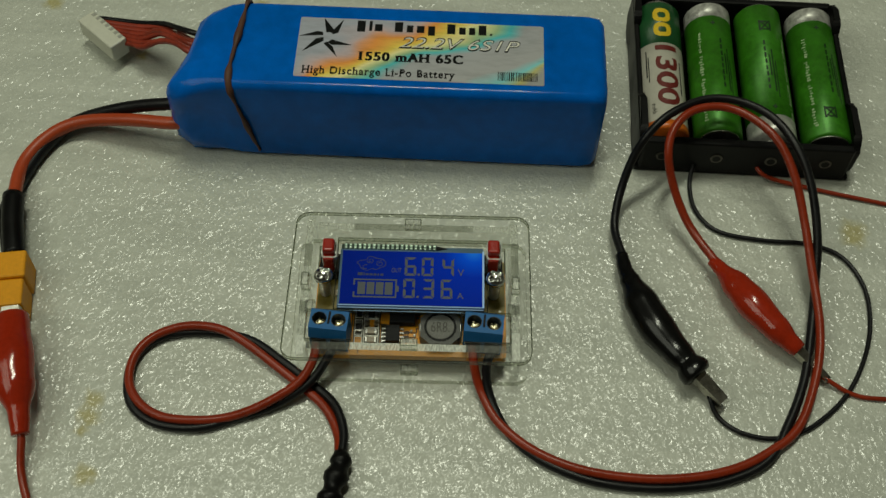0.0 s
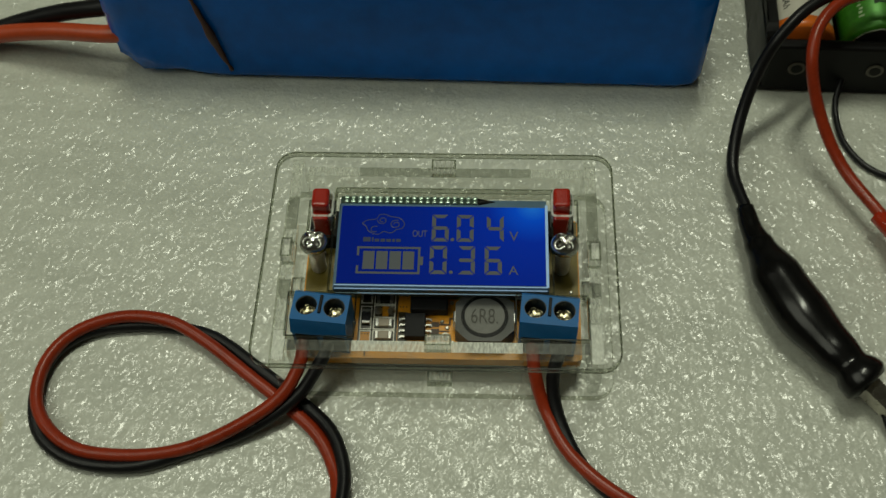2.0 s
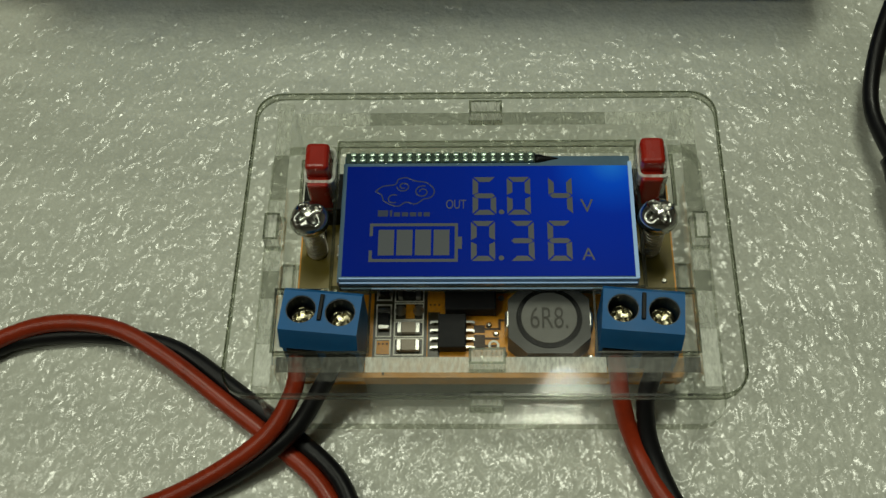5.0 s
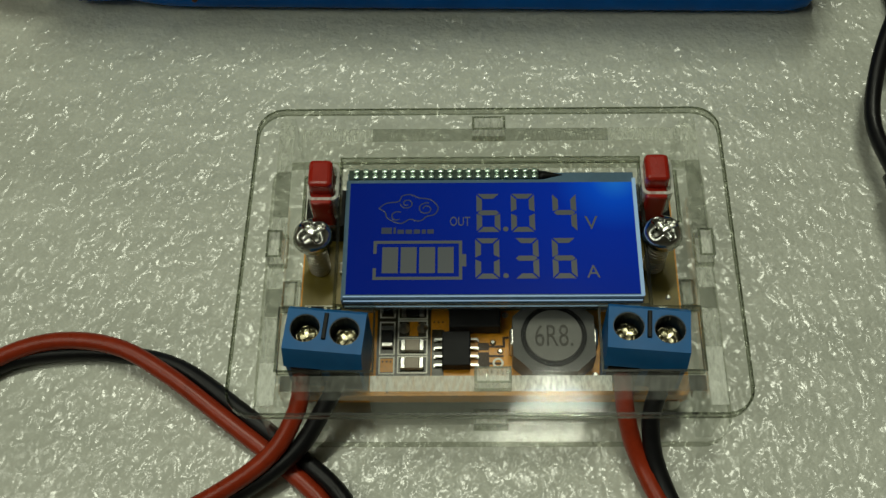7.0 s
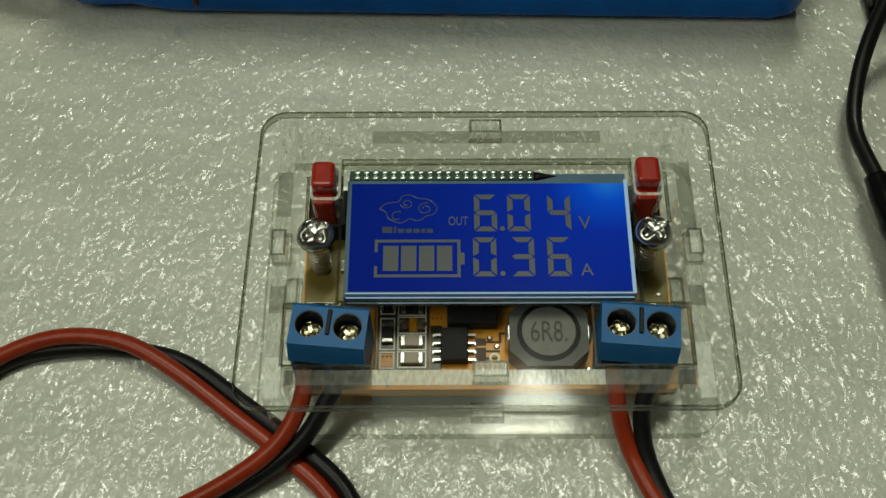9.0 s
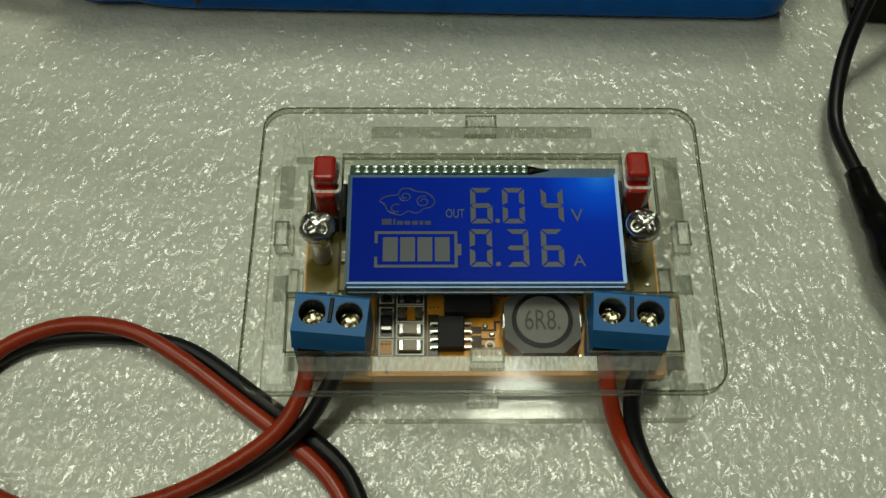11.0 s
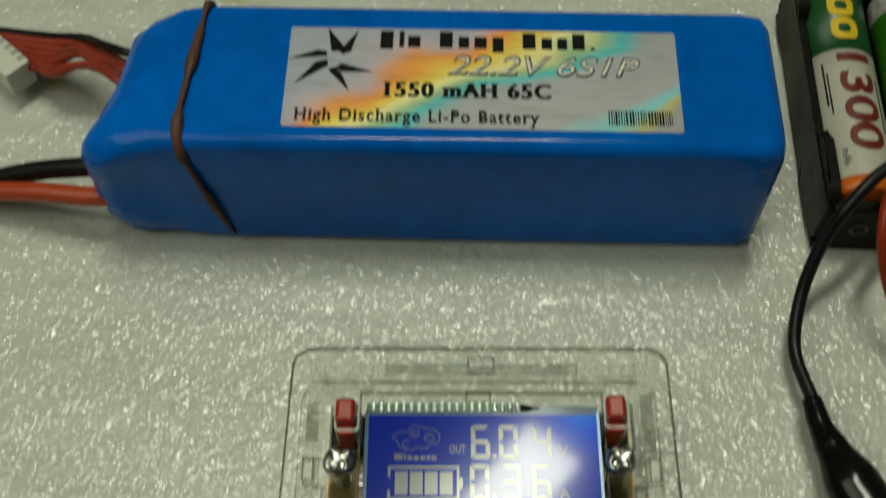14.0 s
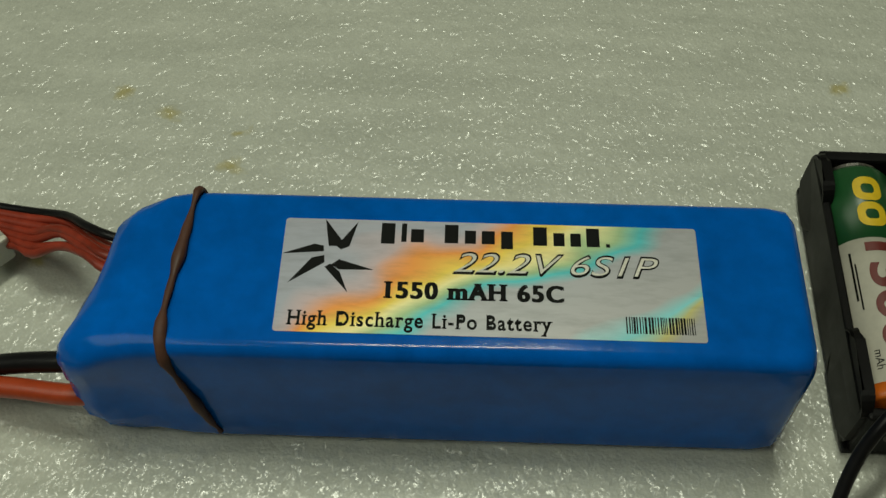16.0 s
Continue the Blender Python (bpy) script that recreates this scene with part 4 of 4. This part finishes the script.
part("orange_end", sweep([Vector((0, y, 0)) for y in (-25.0, -24.7, -22.2)], [RC - 0.6, RC + 0.02, RC + 0.03], seg=44), ORANGE_CELL, c, "", True)
part("green_end", sweep([Vector((0, y, 0)) for y in (6.6, 22.6, 23.4)], [RC + 0.02, RC + 0.02, RC - 0.5], seg=44), GREEN_DARK, c, "", True)
part("metal_end", disc((0, 23.9, 0), 5.6, 1.4, seg=32, axis="Y"), METAL, c)
num = lettering("1300", 22.4, 6.6, bold=0.028)
for v in num.verts:
    v.co = (v.co.y - 2.4, 5.6 - v.co.x, v.co.z)
part("marking", on_cell(num, RC + 0.02), INK_RED, c)
unit = lettering("mAh", 3.6, 1.4)
for v in unit.verts:
    v.co = (v.co.y - 4.2, -16.2 - v.co.x, v.co.z)
part("marking", on_cell(unit, RC + 0.02), INK, c)
part("small_print", on_cell(bars([(-5.4, -5.0, -6.0, 4.0), (-4.7, -4.4, -8.0, 1.5), (5.0, 5.4, -12.0, 0.5)], 0, 0.03), RC + 0.02), INK, c)
logo = bmesh.new()
for k, (y, w) in enumerate(((17.6, 6.4), (11.8, 6.2))):
    slab(rounded(5.2, 5.4, 2.0, 0.2, y), 0, 0.04, [rounded(2.4, 2.2, 0.8, 0.2, y)], bm=logo)
part("emblem", on_cell(logo, RC + 0.03), INK_YELLOW, c)


def green_cell(k, plus_back, label):
    c = cell_base("cell", label, k)
    f = 1 if plus_back else -1
    ys = (-24.4, -23.8, 18.4) if plus_back else (24.4, 23.8, -18.4)
    part("sleeve", sweep([Vector((0, y, 0)) for y in ys], [RC - 0.5, RC, RC], seg=44), GREEN_CELL, c, "", True)
    part("silver_band", sweep([Vector((0, f * y, 0)) for y in (18.4, 23.4, 24.2)], [RC + 0.01, RC + 0.01, RC - 0.6], seg=44), SILVER_CELL, c, "worn silver band", True)
    part("button_end", disc((0, f * 24.6, 0), 2.6, 1.6, seg=24, axis="Y"), METAL, c)
    part("flat_end", disc((0, -f * 24.5, 0), 6.0, 0.6, seg=32, axis="Y"), METAL, c)
    random.seed(20 + k)
    side = -4.6 if k != 2 else 5.6
    part("pale_print", on_cell(bars([(side + random.uniform(-0.5, 0.0), side + random.uniform(0.3, 0.9), y, y + random.uniform(0.25, 0.7)) for y in [-21.0 + 0.98 * i for i in range(35) if i % 9 != 7]], 0, 0.03), RC + 0.01), INK_PALE, c)
    dark = [(0.3, 0.85, -9 + 2.4 * i, -7.3 + 2.4 * i) for i in range(8)] + [(2.2, 2.6, -10, 6), (1.4, 1.8, -4, 4), (3.0, 3.3, -12, 2)]
    part("dark_print", on_cell(bars([(a + (-1.4 if k == 2 else 1.2), b + (-1.4 if k == 2 else 1.2), y0, y1) for a, b, y0, y1 in dark], 0, 0.03), RC + 0.01), INK_GREEN, c)
    yb = -18.5 if k != 2 else 13.5
    mark = bars([(-1.7, -1.2, yb, yb + 4), (1.3, 1.8, yb, yb + 4), (-1.2, 1.3, yb + 3.2, yb + 3.8), (-0.8, 0.9, yb + 0.2, yb + 0.7)], 0, 0.03)
    for way in (-1, 1):
        box((0.05, yb + 2.0, 0.02), (4.4, 0.5, 0.03), rz=52 * way, bm=mark)
    part("bin_mark", on_cell(mark, RC + 0.01), INK_GREEN, c)
    part("pole_mark", on_cell(bars([(-0.7, 0.7, f * 15.5 - 0.2, f * 15.5 + 0.2), (-0.2, 0.2, f * 15.5 - 0.8, f * 15.5 + 0.8)], 0, 0.03), RC + 0.01), INK_GREEN, c)


green_cell(1, True, "worn green foil cell with a silver band, in the holder")
green_cell(2, False, "green foil cell reversed in the holder, silver end forward")
green_cell(3, True, "worn green foil cell at the outer side of the holder")

# ---- large blue battery pack ----
pack = thing("battery_pack", "long blue shrink-wrapped battery pack with a holographic label", "battery pack", 0, 81.5, 0, 0.7)


END_Y = (-16.0, -13.0, -8.4, -1.4, 5.2, 8.8, 12.5, 15.5)
END_X = (-67.4, -68.4, -66.2, -64.2, -63.3, -62.8, -60.6, -57.0)


def dense(loop, bm=None, old=()):
    """The same closed loop with its long sides cut into six."""
    for v in old:
        bm.verts.remove(v)
    out = []
    for p, q in zip(loop, loop[1:] + loop[:1]):
        p, q = Vector(p), Vector(q)
        n = 6 if (q - p).length > 5.0 else 1
        out += [p.lerp(q, k / n) for k in range(n)]
    return out


def pack_body():
    """Rounded box whose wrap pinches in and slants at the lead end."""
    bm = bmesh.new()
    rows = [(51.0, -12.0, 12.2, 3.5, 27.0, 3.0), (50.5, -14.6, 14.6, 1.2, 29.4, 3.6), (49.2, -15.4, 15.4, 0.3, 30.3, 2.8), (46.0, -15.6, 15.6, 0.0, 30.5, 2.2)]
    rows += [(x, -15.6, 15.6, 0.0, 30.5, 2.2) for x in (30, 10, -10, -30, -46)]
    rings = []
    for x, y0, y1, z0, z1, r in rows:
        rings.append([bm.verts.new((x, y, z)) for y, z in rounded(y1 - y0, z1 - z0, r, (y0 + y1) / 2, (z0 + z1) / 2, 5)])
    # the wrap folds in to a slanting end whose front corner stands out furthest
    for s, y0, y1, z0, z1, r in ((0.0, -15.6, 15.5, 0.0, 30.5, 2.6), (0.3, -15.8, 15.2, 0.2, 30.2, 3.4), (0.55, -16.0, 14.6, 0.6, 29.4, 3.8), (0.75, -16.2, 13.8, 1.2, 28.2, 4.0), (0.9, -16.0, 12.6, 2.2, 26.6, 4.2), (0.98, -15.2, 11.0, 3.8, 24.6, 4.0), (1.0, -13.4, 8.5, 6.5, 21.5, 3.0)):
        ring = []
        for y, z in dense(rounded(y1 - y0, z1 - z0, r, (y0 + y1) / 2, (z0 + z1) / 2, 5)):
            end = float(np.interp(y, END_Y, END_X))
            x = -50.0 + s * (end + 50.0)
            wob = 1.6 * s * noise.noise(Vector((x * 0.25, y * 0.16, z * 0.20))) + 1.1 * s * abs(noise.noise(Vector((x * 0.42, y * 0.35, z * 0.33 + 7.0))))
            dent = 1.8 * math.exp(-((x + 57.5) / 3.0) ** 2 - ((z - 13.0) / 7.0) ** 2) if y < -8 else 0.0
            ring.append(bm.verts.new((x, y + wob + dent, max(0.0, z + wob))))
        rings.append(ring)
    rings[:len(rows)] = [[bm.verts.new(p) for p in dense([v.co.copy() for v in ring], bm, ring)] for ring in rings[:len(rows)]]
    for a, b in zip(rings, rings[1:]):
        for i in range(len(a)):
            j = (i + 1) % len(a)
            bm.faces.new((a[i], b[i], b[j], a[j]))
    bm.faces.new(rings[0]), bm.faces.new(rings[-1][::-1])
    return bm


wrap = part("wrap", pack_body(), BLUE_WRAP, pack, "", True)
LX0, LX1, LY0, LY1, LZ = -33.2, 33.6, -11.8, 9.7, 30.53
LW, LH = LX1 - LX0, LY1 - LY0
label = part("label", slab(rounded(LW, LH, 0.5, (LX0 + LX1) / 2, (LY0 + LY1) / 2, 3), LZ, LZ + 0.08), FOIL, pack, "silver holographic foil label")
T = LZ + 0.085


def on_label(text, u0, u1, v0, v1, material=INK, shear=0.0, bold=0.0, depth=0.03, serif=False, heavy=False):
    flat = moved(lettering(text, LW * (u1 - u0), LH * (v1 - v0), shear, bold, depth, serif, 1.16 if serif else 1.0), LX0 + LW * u0, LY1 - LH * v1, T)
    if heavy:
        # a second strike, a hair to the side, makes the stems heavy
        twin = bmesh.ops.duplicate(flat, geom=flat.verts[:] + flat.edges[:] + flat.faces[:])
        bmesh.ops.translate(flat, vec=(LW * 0.0042, 0, 0.006), verts=[g for g in twin["geom"] if isinstance(g, bmesh.types.BMVert)])
    part("print", flat, material, label)


on_label("22.2V 6S1P", 0.41, 0.905, 0.265, 0.475, INK, 0.3, 0.022)
on_label("22.2V 6S1P", 0.413, 0.9015, 0.285, 0.452, INK_GREY, 0.3, -0.010, 0.06)
on_label("1550 mAH 65C", 0.25, 0.67, 0.55, 0.70, INK, 0.0, 0.018, serif=True, heavy=True)
on_label("High Discharge Li-Po Battery", 0.03, 0.645, 0.82, 0.985, INK, 0.0, 0.020, serif=True)
# maker's name as plain bars
u, spots = 0.235, []
for w, h, low in ((0.042, 0.17, 0.02), (0.016, 0.17, 0), (0.04, 0.12, 0), (0, 0, 0), (0.042, 0.17, 0), (0.034, 0.12, 0), (0.04, 0.12, 0), (0.036, 0.12, 0.04), (0, 0, 0), (0.042, 0.17, 0), (0.034, 0.12, 0), (0.032, 0.12, 0), (0.04, 0.17, 0), (0.012, 0.03, 0)):
    if w:
        x0, x1, y0, y1 = LX0 + LW * u, LX0 + LW * (u + w * 0.92), LY1 - LH * (0.195 + low), LY1 - LH * (0.195 - h)
        spots.append((x0, x0 + (x1 - x0) * 0.86, y0, y1))
    u += (w or 0.028) + 0.007
tagged(part("maker_name", bars(spots, T, 0.03), INK, label), kind="stuff")
random.seed(9)
u, spots = 0.815, []
while u < 0.975:
    w = random.choice((0.002, 0.003, 0.005))
    spots.append((LX0 + LW * u, LX0 + LW * (u + w), LY1 - LH * 0.94, LY1 - LH * 0.80))
    u += w + random.choice((0.002, 0.003, 0.004))
tagged(part("bar_code", bars(spots, T, 0.03), INK, label), kind="stuff")
for tri in (((0.097, 0.005), (0.110, 0.25), (0.128, 0.25), (0.142, 0.20)), ((0.177, 0.02), (0.129, 0.25), (0.140, 0.28), (0.160, 0.25)), ((0.0, 0.33), (0.075, 0.235), (0.098, 0.25), (0.10, 0.30)),
            ((0.022, 0.585), (0.072, 0.36), (0.102, 0.335), (0.104, 0.40)), ((0.222, 0.455), (0.138, 0.37), (0.120, 0.42), (0.140, 0.46)), ((0.165, 0.66), (0.105, 0.44), (0.118, 0.41), (0.142, 0.48))):
    cx, cy = sum(q[0] for q in tri) / 4, sum(q[1] for q in tri) / 4
    tri = sorted(tri, key=lambda q: math.atan2(q[1] - cy, (q[0] - cx) * LW / LH))
    part("star_blade", poly([(LX0 + LW * a, LY1 - LH * b) for a, b in tri], T, T + 0.03), INK, label)
band = [(-48.0, 15.8, 5.0), (-48.2, 16.0, 24.0), (-48.4, 15.0, 30.6), (-49.0, 8.0, 31.0), (-49.8, -2.0, 31.0), (-50.3, -11.0, 31.0), (-49.9, -15.3, 29.0), (-48.9, -16.2, 24.0), (-45.8, -16.2, 9.0), (-44.6, -15.8, 3.4)]
bp = smooth_path(band, 0.8)
part("rubber_band", sweep(bp, [0.78 + 0.28 * math.sin(k * 0.31) + 0.12 * math.sin(k * 0.83) for k in range(len(bp))], seg=10, flat=0.75), BROWN_BAND, pack, "thin brown rubber band round the pack", True)
LEAD_RED = [(-61.5, -13.6, 11.6), (-69.2, -13.5, 10.6), (-82.0, -11.4, 8.6), (-96.4, -10.0, 5.0), (-104.9, -14.6, 3.6), (-109.8, -24.0, 3.2), (-108.8, -36.6, 5.0), (-105.6, -49.0, 6.0), (-102.6, -58.0, 6.0)]
LEAD_BLK = [(-60.0, -9.1, 14.0), (-69.8, -8.6, 13.0), (-84.2, -7.4, 8.6), (-98.4, -8.8, 3.4), (-106.0, -17.6, 2.0), (-110.0, -31.0, 2.2), (-110.4, -41.7, 4.0), (-107.4, -50.8, 5.0), (-104.6, -58.0, 6.0)]
wire("red_lead", LEAD_RED, 1.85, surface("red_silicone", (0.40, 0.055, 0.014), 0.36, vary=0.12), pack)
wire("black_lead", LEAD_BLK, 1.85, BLACK_RUBBER, pack)
part("black_sleeve", sweep(smooth_path([(-108.8, -37.0, 5.6), (-106.8, -46.0, 6.0), (-103.6, -57.0, 6.0)]), 2.9, seg=16), BLACK, pack, "", True)
random.seed(31)
for k in range(7):
    s = k / 6
    q = min(1.0, max(0.0, s + 0.22 * math.sin(k * 2.3)))
    lift = 1.3 * math.cos(k * 1.9)
    pts = [(-60.5, 12.6 - 5.0 * q, 17.5 - 1.5 * s), (-66.0, 13.6 - 5.6 * q, 17.2 - 1.5 * s + lift), (-70.8, 17.2 - 6.0 * q, 15.6 + lift), (-76.7, 21.6 - 7.0 * s, 13.0 + 0.6 * lift), (-84.8 + 2.6 * s, 24.8 - 9.6 * s, 9.6), (-96.4 + 10.4 * s, 27.8 - 9.6 * s, 7.6), (-99.4 + 11.0 * s, 28.6 - 9.6 * s, 7.0)]
    pts[2:4] = [(a + random.uniform(-0.5, 0.5), b + random.uniform(-0.5, 0.5), c + random.uniform(-0.4, 0.4)) for a, b, c in pts[2:4]]
    wire("balance_wire", pts, 0.85, BLACK_RUBBER if k == 0 else DARK_RED_WIRE, pack)
plug = part("balance_plug", box((0, 0, 0), (16.0, 5.8, 6.2), 0.5), WHITE_PLASTIC, pack, "off-white nylon balance plug")
plug.matrix_local = pose(-95.8 * MM, 22.2 * MM, 6.2 * MM, 0, 0, -41.5)
for k in range(7):
    # flat pad whose grey carries the shade of the slot
    part("plug_slot", box((-6.3 + 2.1 * k, 2.0, 3.12), (1.1, 1.4, 0.1)), surface("slot_shade", (0.35, 0.35, 0.30), 0.6) if k == 0 else bpy.data.materials["slot_shade"], plug)

conn = thing("power_connector", "two yellow nylon plugs joined on the battery lead", "connector", -101.0, 15.0, 0, 10)
part("housing", box((0, 4.0, 5.1), (7.6, 8.0, 9.8), 0.6), YELLOW, conn)
part("housing", box((0.1, -4.1, 4.8), (6.6, 7.8, 9.2), 0.6), YELLOW, conn)
for s in (-1, 1):
    part("contact", disc((s * 1.8, -9.6, 6.6), 0.9, 4.4, axis="Y", seg=14), METAL, conn)
left_clip = thing("crocodile_clip", "crocodile clip in a red boot gripping the yellow connector", "clip", group="crocodile clips")
boot([(-97.9, 4.4, 8.2), (-96.4, -1.0, 8.4), (-94.2, -9.9, 8.4), (-90.6, -20.0, 7.2), (-88.9, -26.2, 6.0)], [(0, 4.0), (0.1, 4.3), (0.4, 5.4), (0.6, 5.0), (0.85, 2.6), (1.0, 2.2)], RED_BOOT, left_clip)
jaw((-97.6, 3.4, 8.2), (-98.4, 6.6, 9.4), 2.6, 2.0, left_clip)
wire("red_lead", [(-89.4, -24.0, 6.2), (-88.6, -27.2, 5.2), (-87.9, -33.6, 2.4), (-84.6, -41.4, 1.2), (-77.5, -53.2, 1.2), (-66.0, -70.0, 1.2)], 1.0, RED_WIRE, left_clip)
